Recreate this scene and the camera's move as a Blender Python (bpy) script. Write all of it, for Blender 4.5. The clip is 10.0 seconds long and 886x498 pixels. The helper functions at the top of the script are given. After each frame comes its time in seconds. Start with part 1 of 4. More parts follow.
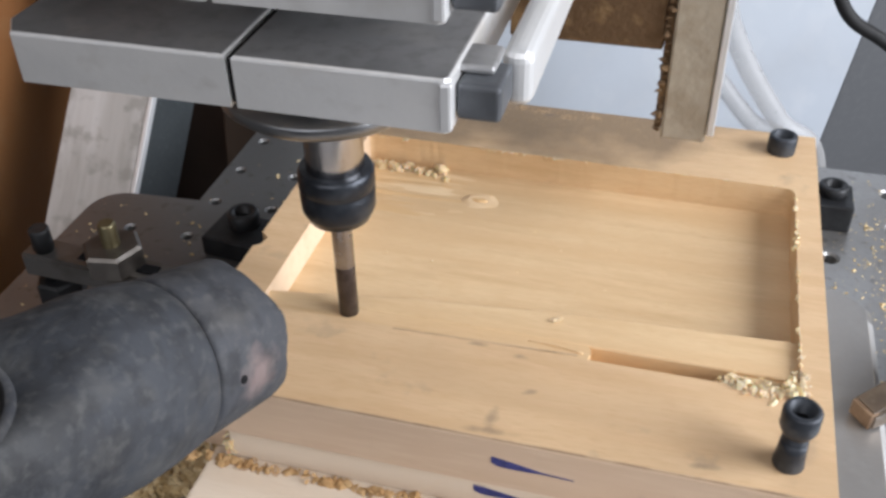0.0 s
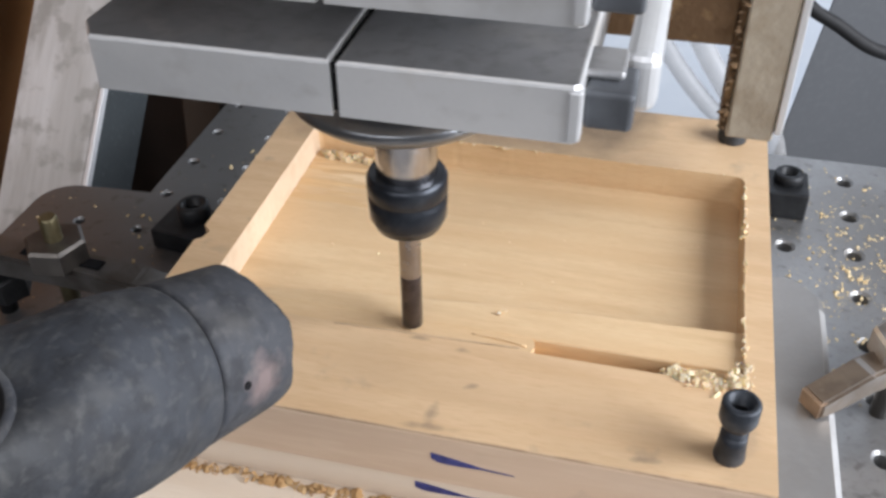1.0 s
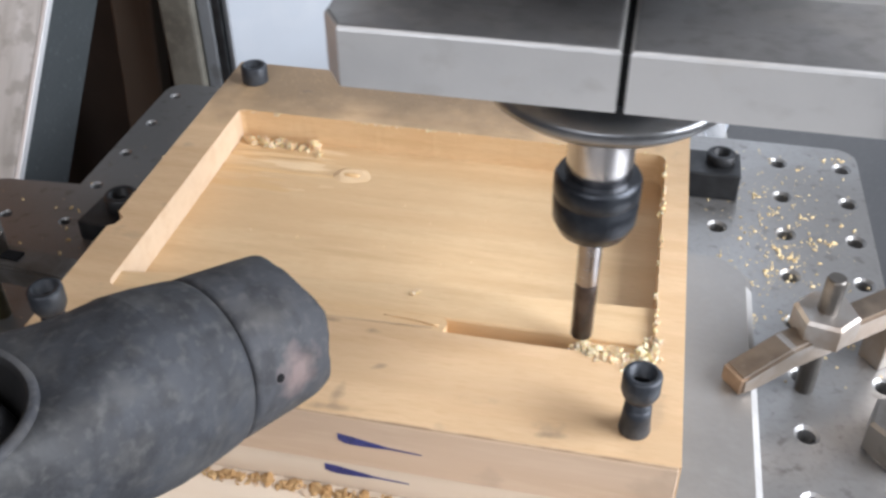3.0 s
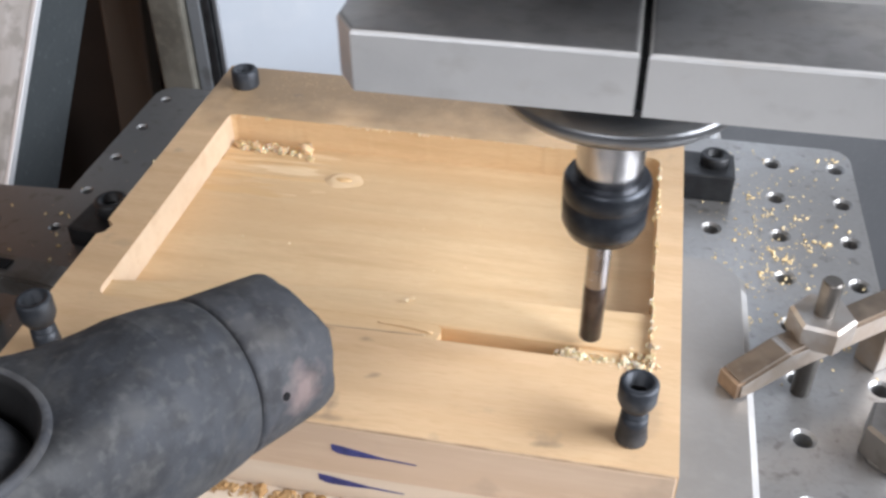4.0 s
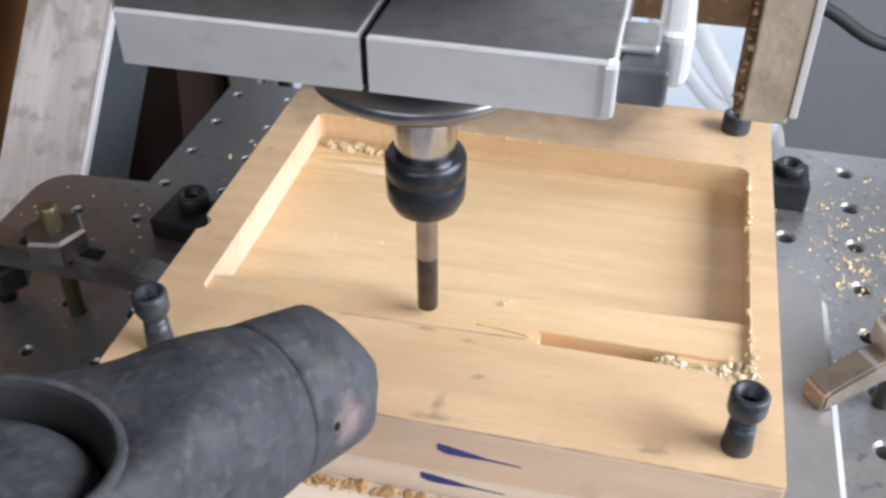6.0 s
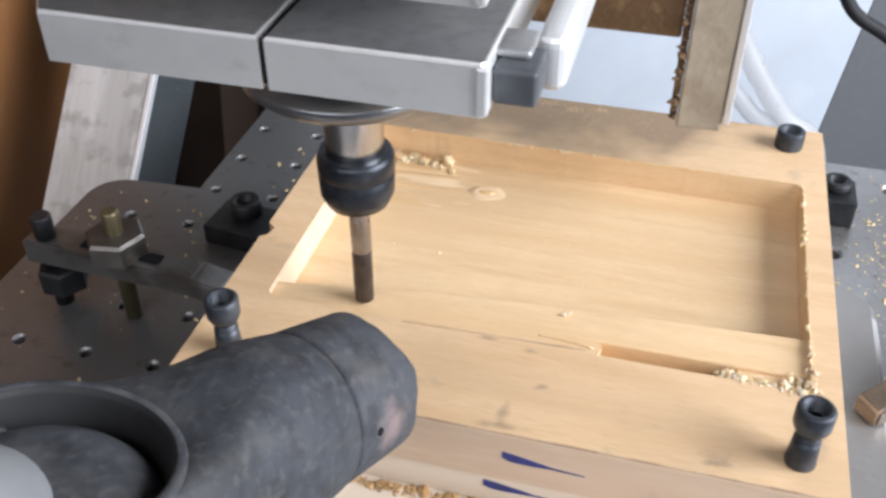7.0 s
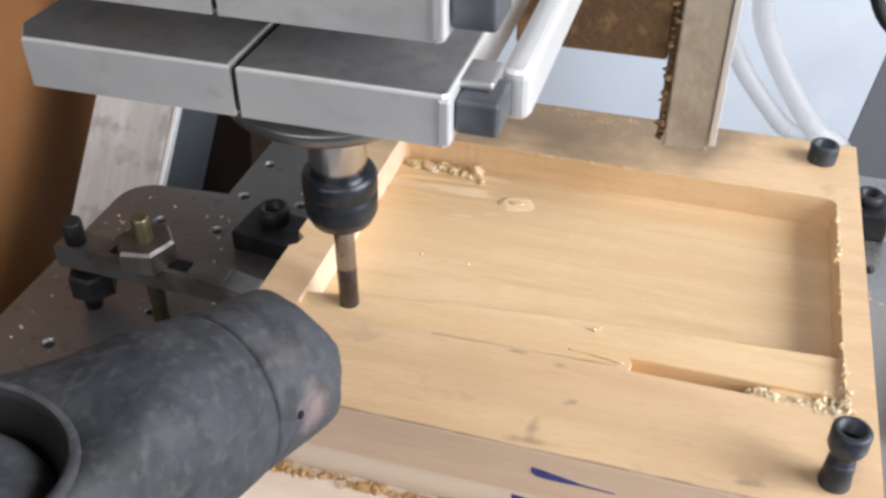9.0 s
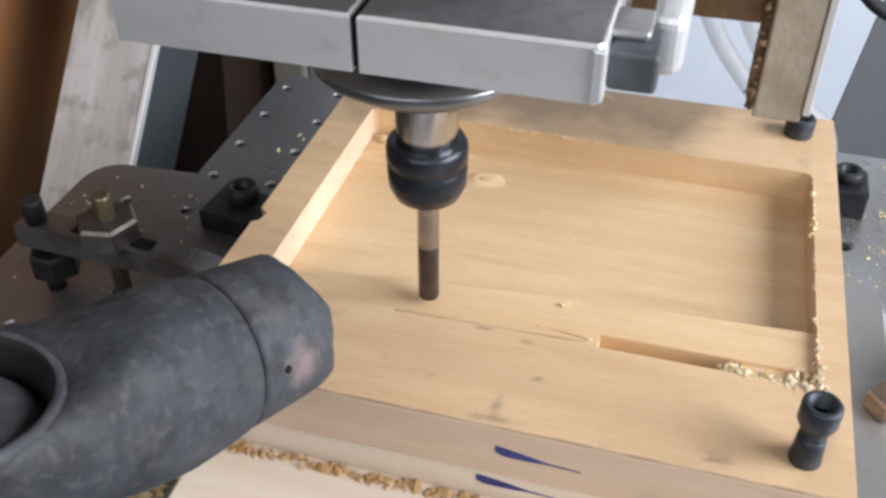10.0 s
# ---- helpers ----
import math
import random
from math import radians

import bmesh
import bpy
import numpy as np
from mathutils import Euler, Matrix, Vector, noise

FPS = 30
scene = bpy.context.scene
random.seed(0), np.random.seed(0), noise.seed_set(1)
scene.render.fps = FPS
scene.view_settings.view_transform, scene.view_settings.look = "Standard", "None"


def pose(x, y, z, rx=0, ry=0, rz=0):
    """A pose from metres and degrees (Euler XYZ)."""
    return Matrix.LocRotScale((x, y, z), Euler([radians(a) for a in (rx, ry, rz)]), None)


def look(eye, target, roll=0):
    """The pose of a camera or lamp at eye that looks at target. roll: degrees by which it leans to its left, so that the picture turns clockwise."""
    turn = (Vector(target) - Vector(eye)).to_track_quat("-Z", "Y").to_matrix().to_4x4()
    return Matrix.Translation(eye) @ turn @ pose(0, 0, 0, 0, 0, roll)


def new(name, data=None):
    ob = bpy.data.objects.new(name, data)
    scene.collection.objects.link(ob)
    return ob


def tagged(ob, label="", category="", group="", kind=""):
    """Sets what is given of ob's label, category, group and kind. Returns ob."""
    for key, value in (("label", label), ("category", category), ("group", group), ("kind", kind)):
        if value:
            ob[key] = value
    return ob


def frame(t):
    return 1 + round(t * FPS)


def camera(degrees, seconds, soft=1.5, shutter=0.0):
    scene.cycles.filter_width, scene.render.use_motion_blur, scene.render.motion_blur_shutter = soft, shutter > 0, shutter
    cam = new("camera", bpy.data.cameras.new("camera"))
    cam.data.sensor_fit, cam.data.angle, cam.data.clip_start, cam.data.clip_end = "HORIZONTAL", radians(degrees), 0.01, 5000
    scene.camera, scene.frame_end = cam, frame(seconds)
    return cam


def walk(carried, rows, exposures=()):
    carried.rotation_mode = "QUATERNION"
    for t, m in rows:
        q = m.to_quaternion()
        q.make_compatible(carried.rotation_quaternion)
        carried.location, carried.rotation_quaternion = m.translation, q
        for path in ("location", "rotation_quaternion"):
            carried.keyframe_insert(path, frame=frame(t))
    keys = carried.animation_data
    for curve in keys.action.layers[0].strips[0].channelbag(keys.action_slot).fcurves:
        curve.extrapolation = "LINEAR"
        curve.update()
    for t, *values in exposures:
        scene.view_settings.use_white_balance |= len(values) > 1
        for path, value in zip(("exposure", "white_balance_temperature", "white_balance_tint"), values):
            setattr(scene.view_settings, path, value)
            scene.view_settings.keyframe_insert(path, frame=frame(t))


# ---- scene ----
cam = camera(49.1, 10.0, soft=2.9, shutter=0.5)
PATH = [
    (0, (-0.099, -0.423, 0.258), (-0.537, 1.116, -0.942), -1.1),
    (0.5, (-0.092, -0.417, 0.257), (-0.507, 1.119, -0.954), -0.7),
    (1, (-0.09, -0.416, 0.256), (-0.481, 1.12, -0.964), -0.6),
    (1.5, (-0.087, -0.416, 0.255), (-0.458, 1.109, -0.985), -0.4),
    (2, (-0.08, -0.416, 0.254), (-0.441, 1.122, -0.972), -0.4),
    (2.5, (-0.076, -0.415, 0.252), (-0.422, 1.129, -0.97), -0.5),
    (3, (-0.072, -0.413, 0.25), (-0.412, 1.132, -0.973), -0.5),
    (4.5, (-0.075, -0.409, 0.251), (-0.397, 1.136, -0.978), -0.6),
    (5, (-0.086, -0.412, 0.252), (-0.424, 1.126, -0.98), -0.5),
    (5.5, (-0.089, -0.412, 0.252), (-0.443, 1.12, -0.983), -0.2),
    (6, (-0.094, -0.416, 0.255), (-0.466, 1.113, -0.98), -0.1),
    (7.5, (-0.108, -0.423, 0.259), (-0.534, 1.106, -0.958), 0.1),
    (8, (-0.108, -0.422, 0.26), (-0.544, 1.104, -0.956), 0.1),
    (8.5, (-0.109, -0.42, 0.261), (-0.555, 1.105, -0.953), -0.1),
    (9, (-0.109, -0.421, 0.26), (-0.563, 1.101, -0.956), -0.2),
    (9.5, (-0.106, -0.418, 0.255), (-0.557, 1.101, -0.965), -0.2),
    (10, (-0.103, -0.415, 0.252), (-0.533, 1.098, -0.984), 0.0),
]
walk(cam, [(t, look(eye, target, roll)) for t, eye, target, roll in PATH], exposures=[(0.0, -0.28, 6560, 10), (1.0, -0.22, 6450, 10), (2.0, -0.10, 6300, 10), (3.0, 0.03, 6480, 10), (5.0, 0.07, 6430, 10), (6.0, 0.06, 6320, 10), (7.5, 0.08, 6480, 10), (8.0, -0.05, 6720, 10), (8.5, -0.12, 6640, 10), (9.0, -0.05, 6600, 10), (10.0, -0.15, 6450, 10)])

# ---- light: a workshop with a window to the right and one behind ----
world = bpy.data.worlds.new("sky")
scene.world = world
world.use_nodes = True
wn = world.node_tree
sky = wn.nodes.new("ShaderNodeTexSky")
sky.sky_type = "NISHITA"
sky.sun_disc = False
sky.sun_elevation, sky.sun_rotation = radians(35), radians(95)
wn.links.new(sky.outputs[0], wn.nodes["Background"].inputs[0])
wn.nodes["Background"].inputs[1].default_value = 0.1


def window_light(name, eye, target, w, h, watts, colour):
    data = bpy.data.lights.new(name, "AREA")
    data.shape, data.size, data.size_y, data.energy, data.color = "RECTANGLE", w, h, watts, colour
    ob = new(name, data)
    ob.matrix_world = look(eye, target)
    return ob


window_light("window_light", (0.80, -0.28, 0.53), (-0.30, -0.13, 0.05), 0.82, 0.80, 28.5, (0.90, 0.932, 1.0))
window_light("window_light_front", (-0.35, -1.75, 1.2), (-0.1, -0.1, 0.05), 1.5, 1.0, 16.8, (0.975, 0.95, 0.965))


# ---- materials ----
def material(name, base, rough=0.5, metal=0.0, spots=(), bump=0.0, bump_scale=400.0, stretch=(1, 1, 1), random=0.0, rough_var=0.1):
    """A base colour with layers of noise (scale, colour, amount, from, to), a fine relief and an uneven gloss."""
    m = bpy.data.materials.new(name)
    m.use_nodes = True
    nt = m.node_tree
    bsdf = nt.nodes["Principled BSDF"]
    co = nt.nodes.new("ShaderNodeTexCoord")
    mp = nt.nodes.new("ShaderNodeMapping")
    mp.inputs["Scale"].default_value = stretch
    nt.links.new(co.outputs["Object"], mp.inputs[0])
    rgb = nt.nodes.new("ShaderNodeRGB")
    rgb.outputs[0].default_value = (*base, 1)
    colour = rgb.outputs[0]
    for scale, tint, amount, lo, hi in spots:
        no = nt.nodes.new("ShaderNodeTexNoise")
        no.inputs["Scale"].default_value, no.inputs["Detail"].default_value = scale, 4
        nt.links.new(mp.outputs[0], no.inputs["Vector"])
        ramp = nt.nodes.new("ShaderNodeMapRange")
        ramp.inputs[1].default_value, ramp.inputs[2].default_value, ramp.inputs[4].default_value = lo, hi, amount
        nt.links.new(no.outputs[0], ramp.inputs[0])
        mix = nt.nodes.new("ShaderNodeMixRGB")
        mix.inputs[2].default_value = (*tint, 1)
        nt.links.new(ramp.outputs[0], mix.inputs[0])
        nt.links.new(colour, mix.inputs[1])
        colour = mix.outputs[0]
    if random:
        info = nt.nodes.new("ShaderNodeObjectInfo")
        hsv = nt.nodes.new("ShaderNodeHueSaturation")
        mr = nt.nodes.new("ShaderNodeMapRange")
        mr.inputs[3].default_value, mr.inputs[4].default_value = 1 - random, 1 + random
        nt.links.new(info.outputs["Random"], mr.inputs[0])
        nt.links.new(mr.outputs[0], hsv.inputs["Value"])
        nt.links.new(colour, hsv.inputs["Color"])
        colour = hsv.outputs[0]
    nt.links.new(colour, bsdf.inputs["Base Color"])
    fine = nt.nodes.new("ShaderNodeTexNoise")
    fine.inputs["Scale"].default_value, fine.inputs["Detail"].default_value = bump_scale, 5
    nt.links.new(mp.outputs[0], fine.inputs["Vector"])
    rr = nt.nodes.new("ShaderNodeMapRange")
    rr.inputs[3].default_value, rr.inputs[4].default_value = max(0.03, rough - rough_var), min(1, rough + rough_var)
    nt.links.new(fine.outputs[0], rr.inputs[0])
    nt.links.new(rr.outputs[0], bsdf.inputs["Roughness"])
    bsdf.inputs["Metallic"].default_value = metal
    if bump:
        bp = nt.nodes.new("ShaderNodeBump")
        bp.inputs["Strength"].default_value, bp.inputs["Distance"].default_value = bump, 0.0008
        nt.links.new(fine.outputs[0], bp.inputs["Height"])
        nt.links.new(bp.outputs[0], bsdf.inputs["Normal"])
    return m


def shaded_dusty_rim(m, y0, y1, tint, amount):
    """A ragged brown film over the board's far rim: dust, and the head's shade put into the colour."""
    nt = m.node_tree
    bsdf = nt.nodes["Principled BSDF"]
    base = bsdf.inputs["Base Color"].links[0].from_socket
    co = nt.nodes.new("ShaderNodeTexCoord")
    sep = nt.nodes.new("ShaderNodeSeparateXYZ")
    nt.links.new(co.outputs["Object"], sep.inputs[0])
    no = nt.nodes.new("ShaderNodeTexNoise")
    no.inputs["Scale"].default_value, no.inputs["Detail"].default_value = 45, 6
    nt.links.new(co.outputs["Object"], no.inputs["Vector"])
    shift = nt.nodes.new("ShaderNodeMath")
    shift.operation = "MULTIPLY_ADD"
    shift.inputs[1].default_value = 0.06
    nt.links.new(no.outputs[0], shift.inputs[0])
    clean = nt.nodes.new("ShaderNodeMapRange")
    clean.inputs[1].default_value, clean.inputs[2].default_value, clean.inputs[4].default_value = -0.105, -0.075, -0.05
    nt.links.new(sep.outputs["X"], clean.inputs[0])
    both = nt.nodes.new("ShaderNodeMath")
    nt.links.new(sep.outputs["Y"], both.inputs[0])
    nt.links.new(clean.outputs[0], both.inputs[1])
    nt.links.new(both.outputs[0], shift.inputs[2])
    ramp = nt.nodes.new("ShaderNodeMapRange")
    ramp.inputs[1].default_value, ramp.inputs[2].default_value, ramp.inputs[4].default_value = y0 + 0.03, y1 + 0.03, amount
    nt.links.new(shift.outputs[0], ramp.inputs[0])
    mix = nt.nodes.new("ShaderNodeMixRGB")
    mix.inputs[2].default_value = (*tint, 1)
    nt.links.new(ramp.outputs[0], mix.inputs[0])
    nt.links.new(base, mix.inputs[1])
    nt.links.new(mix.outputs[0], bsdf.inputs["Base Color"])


def blotched(m, scale, tint, amount, lo, hi):
    """Soft irregular blotches of another colour over a material: stains, soft shading or reflections."""
    nt = m.node_tree
    bsdf = nt.nodes["Principled BSDF"]
    base = bsdf.inputs["Base Color"].links[0].from_socket
    co = nt.nodes.new("ShaderNodeTexCoord")
    no = nt.nodes.new("ShaderNodeTexNoise")
    no.inputs["Scale"].default_value, no.inputs["Detail"].default_value = scale, 5
    nt.links.new(co.outputs["Object"], no.inputs["Vector"])
    ramp = nt.nodes.new("ShaderNodeMapRange")
    ramp.interpolation_type = "SMOOTHSTEP"
    ramp.inputs[1].default_value, ramp.inputs[2].default_value, ramp.inputs[4].default_value = lo, hi, amount
    nt.links.new(no.outputs[0], ramp.inputs[0])
    mix = nt.nodes.new("ShaderNodeMixRGB")
    mix.inputs[2].default_value = (*tint, 1)
    nt.links.new(ramp.outputs[0], mix.inputs[0])
    nt.links.new(base, mix.inputs[1])
    nt.links.new(mix.outputs[0], bsdf.inputs["Base Color"])


def darker_side(m, x0, x1, tint, amount):
    """A darker tint with a ragged edge over the side of the table beyond x0."""
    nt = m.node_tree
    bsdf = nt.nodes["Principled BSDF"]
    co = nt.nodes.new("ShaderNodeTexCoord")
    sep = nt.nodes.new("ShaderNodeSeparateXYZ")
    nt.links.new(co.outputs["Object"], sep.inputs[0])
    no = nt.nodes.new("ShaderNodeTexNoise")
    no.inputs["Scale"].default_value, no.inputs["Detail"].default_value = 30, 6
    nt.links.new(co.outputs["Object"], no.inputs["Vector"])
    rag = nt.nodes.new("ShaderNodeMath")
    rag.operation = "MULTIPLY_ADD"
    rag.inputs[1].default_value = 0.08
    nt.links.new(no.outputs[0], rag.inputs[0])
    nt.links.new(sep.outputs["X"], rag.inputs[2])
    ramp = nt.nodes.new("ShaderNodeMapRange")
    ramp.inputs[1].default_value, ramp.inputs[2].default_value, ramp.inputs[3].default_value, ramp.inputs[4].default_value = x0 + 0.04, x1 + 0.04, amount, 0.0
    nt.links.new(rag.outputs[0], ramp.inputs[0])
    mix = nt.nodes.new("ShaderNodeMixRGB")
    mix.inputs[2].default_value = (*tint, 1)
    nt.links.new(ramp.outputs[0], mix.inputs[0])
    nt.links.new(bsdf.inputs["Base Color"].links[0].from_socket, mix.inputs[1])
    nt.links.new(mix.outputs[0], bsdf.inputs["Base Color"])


def marked(m, spots, tint, amount, level=0.030, deep=0.004):
    """Single dirty marks (x, y, half length, half width) with ragged edges."""
    nt = m.node_tree
    bsdf = nt.nodes["Principled BSDF"]
    co = nt.nodes.new("ShaderNodeTexCoord")
    no = nt.nodes.new("ShaderNodeTexNoise")
    no.inputs["Scale"].default_value, no.inputs["Detail"].default_value = 260, 4
    nt.links.new(co.outputs["Object"], no.inputs["Vector"])
    for x, y, a, b, turn in spots:
        mp = nt.nodes.new("ShaderNodeMapping")
        mp.vector_type = "TEXTURE"
        mp.inputs["Location"].default_value = (x, y, level)
        mp.inputs["Rotation"].default_value = (0, 0, radians(turn))
        mp.inputs["Scale"].default_value = (a, b, deep)
        nt.links.new(co.outputs["Object"], mp.inputs[0])
        far = nt.nodes.new("ShaderNodeVectorMath")
        far.operation = "LENGTH"
        nt.links.new(mp.outputs[0], far.inputs[0])
        rag = nt.nodes.new("ShaderNodeMath")
        rag.operation = "MULTIPLY_ADD"
        rag.inputs[1].default_value = 1.6
        nt.links.new(no.outputs[0], rag.inputs[0])
        nt.links.new(far.outputs["Value"], rag.inputs[2])
        ramp = nt.nodes.new("ShaderNodeMapRange")
        ramp.inputs[1].default_value, ramp.inputs[2].default_value, ramp.inputs[3].default_value, ramp.inputs[4].default_value = 1.1, 2.0, amount, 0.0
        nt.links.new(rag.outputs[0], ramp.inputs[0])
        mix = nt.nodes.new("ShaderNodeMixRGB")
        mix.inputs[2].default_value = (*tint, 1)
        nt.links.new(ramp.outputs[0], mix.inputs[0])
        nt.links.new(bsdf.inputs["Base Color"].links[0].from_socket, mix.inputs[1])
        nt.links.new(mix.outputs[0], bsdf.inputs["Base Color"])


GRAIN = (6, 60, 60)
WOOD = material("milled_pine", (0.72, 0.52, 0.302), 0.62, 0, [(3.2, (0.59, 0.388, 0.200), 0.7, 0.42, 0.68), (14, (0.77, 0.55, 0.33), 0.5, 0.45, 0.7), (1.3, (0.66, 0.44, 0.235), 0.6, 0.45, 0.6), (38, (0.60, 0.385, 0.20), 0.45, 0.5, 0.68)], 0.3, 40, GRAIN)
blotched(WOOD, 90, (0.66, 0.45, 0.245), 0.35, 0.5, 0.66)
WOOD_TOP = material("planed_pine", (0.66, 0.460, 0.270), 0.6, 0, [(2.2, (0.58, 0.375, 0.203), 0.7, 0.42, 0.66), (9, (0.70, 0.48, 0.29), 0.5, 0.5, 0.7), (0.7, (0.50, 0.33, 0.185), 0.5, 0.55, 0.72), (34, (0.53, 0.33, 0.175), 0.45, 0.5, 0.68)], 0.28, 36, GRAIN)
CUT = material("fresh_cut_end_grain", (0.68, 0.53, 0.38), 0.7, 0, [(160, (0.62, 0.46, 0.31), 0.7, 0.45, 0.65)], 0.3, 500)
blotched(WOOD_TOP, 85, (0.40, 0.29, 0.19), 0.5, 0.60, 0.74)
blotched(WOOD_TOP, 22, (0.55, 0.37, 0.21), 0.45, 0.5, 0.68)
shaded_dusty_rim(WOOD_TOP, -0.124, -0.100, (0.25, 0.175, 0.105), 0.9)
marked(WOOD_TOP, [(-0.1338, -0.2242, 0.0022, 0.0012, 10), (-0.1362, -0.2490, 0.0017, 0.0044, -8), (-0.1465, -0.2220, 0.0030, 0.0010, 5), (-0.1281, -0.2372, 0.0024, 0.0011, 25), (-0.1360, -0.2536, 0.0070, 0.0012, 3), (-0.0815, -0.2519, 0.0040, 0.0012, 8), (-0.1948, -0.0976, 0.0022, 0.0016, 0), (-0.1004, -0.0873, 0.0040, 0.0012, 20), (-0.1503, -0.0840, 0.0034, 0.0026, 10)], (0.19, 0.145, 0.11), 0.5)
WOOD_PALE = material("pale_pine", (0.64, 0.48, 0.35), 0.65, 0, [(2.0, (0.57, 0.41, 0.28), 0.7, 0.42, 0.66), (10, (0.69, 0.54, 0.40), 0.5, 0.5, 0.7)], 0.2, 26, GRAIN)
blotched(WOOD_PALE, 60, (0.45, 0.34, 0.25), 0.5, 0.55, 0.7)
WOOD_WHITE = material("whitish_pine", (0.74, 0.63, 0.51), 0.65, 0, [(2.0, (0.68, 0.55, 0.42), 0.6, 0.42, 0.66)], 0.2, 26, GRAIN)
STREAKY = material("streaky_pine", (0.78, 0.58, 0.36), 0.62, 0, [(4, (0.64, 0.41, 0.20), 0.85, 0.45, 0.6)], 0.3, 20, GRAIN)
KNOT = material("knot_wood", (0.76, 0.555, 0.34), 0.65, 0, [(120, (0.72, 0.50, 0.28), 0.7, 0.42, 0.62)], 0.3, 400)
KNOT_HEART = material("knot_heart_wood", (0.60, 0.37, 0.17), 0.6, 0, [(300, (0.72, 0.50, 0.27), 0.8, 0.42, 0.6)], 0.3, 300)
CHIP = material("wood_shaving", (0.80, 0.61, 0.385), 0.9, 0, [(300, (0.74, 0.53, 0.30), 0.7, 0.45, 0.65)], 0.3, 1400, random=0.1)
CHIP.node_tree.nodes["Principled BSDF"].inputs["Subsurface Weight"].default_value = 0.6
CHIP.node_tree.nodes["Principled BSDF"].inputs["Subsurface Radius"].default_value = (1.0, 0.6, 0.3)
CHIP.node_tree.nodes["Principled BSDF"].inputs["Subsurface Scale"].default_value = 0.0015
GRAINS = material("yellow_sawdust", (0.76, 0.62, 0.38), 0.85, 0, [(300, (0.62, 0.44, 0.20), 0.7, 0.42, 0.62)])
GLUE = material("brown_glue_line", (0.40, 0.27, 0.17), 0.7, 0, [(120, (0.56, 0.40, 0.26), 0.9, 0.42, 0.6)], 0.3, 300)
DUST = material("sawdust", (0.46, 0.275, 0.12), 0.9, 0, [(300, (0.60, 0.42, 0.22), 0.6, 0.4, 0.6)])
DUST_BROWN = material("brown_dust", (0.50, 0.355, 0.22), 0.9, 0, [(300, (0.55, 0.40, 0.26), 0.8, 0.4, 0.6)])
# cloudy tints put the plates' blurred reflections into the colour, with some smears
ALU = material("milled_aluminium", (0.83, 0.825, 0.815), 0.38, 0.54, [(14, (0.60, 0.605, 0.61), 0.7, 0.46, 0.64), (5, (0.72, 0.72, 0.725), 0.7, 0.46, 0.6), (90, (0.56, 0.54, 0.51), 0.4, 0.56, 0.70), (40, (0.62, 0.56, 0.48), 0.5, 0.56, 0.7)], 0.12, 500, (1, 1, 1.4))
blotched(ALU, 26, (0.42, 0.40, 0.37), 0.5, 0.56, 0.70)
ALU_RAW = material("weathered_aluminium", (0.50, 0.49, 0.47), 0.55, 0.5, [(34, (0.70, 0.69, 0.67), 0.9, 0.46, 0.6), (90, (0.36, 0.345, 0.32), 0.7, 0.5, 0.68), (260, (0.62, 0.61, 0.59), 0.5, 0.5, 0.7)], 0.25, 260, (1, 1, 0.22))
ALU_BRIGHT = material("bright_aluminium", (0.76, 0.765, 0.77), 0.4, 0.5, [(40, (0.7, 0.7, 0.7), 0.5, 0.5, 0.7)], 0.1, 400)
DUSTY = material("dust_covered_metal", (0.38, 0.325, 0.25), 0.8, 0.1, [(28, (0.48, 0.42, 0.33), 0.8, 0.42, 0.62), (90, (0.27, 0.21, 0.14), 0.5, 0.52, 0.7)], 0.4, 400)
RUST = material("dusty_brown_edge", (0.13, 0.075, 0.035), 0.85, 0, [(120, (0.30, 0.19, 0.09), 0.8, 0.48, 0.64)], 0.6, 500)
# darker copy of ALU: the top faces' shade put into the colour, plus grime
ALU_SHADED = material("shaded_grimy_aluminium", (0.56, 0.56, 0.565), 0.42, 0.8, [(18, (0.32, 0.32, 0.325), 0.85, 0.42, 0.62), (70, (0.62, 0.60, 0.57), 0.5, 0.54, 0.70), (240, (0.30, 0.295, 0.29), 0.4, 0.5, 0.66)], 0.12, 500)
BLOCK_GREY = material("dull_grey_steel", (0.15, 0.16, 0.175), 0.5, 0.5, [(80, (0.09, 0.095, 0.105), 0.8, 0.45, 0.62)], 0.2, 500)
STEEL = material("ground_steel_bed", (0.37, 0.37, 0.372), 0.38, 0.74, [(14, (0.27, 0.267, 0.263), 0.7, 0.42, 0.65), (120, (0.32, 0.31, 0.30), 0.5, 0.5, 0.7)], 0.12, 500)
blotched(STEEL, 9, (0.28, 0.27, 0.26), 0.5, 0.42, 0.62)
darker_side(STEEL, -0.24, -0.14, (0.185, 0.188, 0.192), 0.75)
blotched(STEEL, 150, (0.11, 0.10, 0.09), 0.45, 0.58, 0.70)
blotched(STEEL, 420, (0.20, 0.19, 0.18), 0.25, 0.5, 0.7)
STEEL_LIGHT = material("ground_steel_plate", (0.32, 0.314, 0.308), 0.45, 0.65, [(18, (0.25, 0.244, 0.238), 0.7, 0.42, 0.65), (150, (0.34, 0.335, 0.33), 0.5, 0.5, 0.7)], 0.12, 500)
CLAMP_STEEL = material("worn_clamp_steel", (0.23, 0.222, 0.214), 0.36, 0.8, [(60, (0.12, 0.105, 0.09), 0.8, 0.45, 0.65)], 0.2, 500)
CHAMFER = material("worn_chamfer_steel", (0.42, 0.418, 0.415), 0.6, 0.25, [(90, (0.33, 0.325, 0.32), 0.7, 0.45, 0.65)], 0.2, 500)
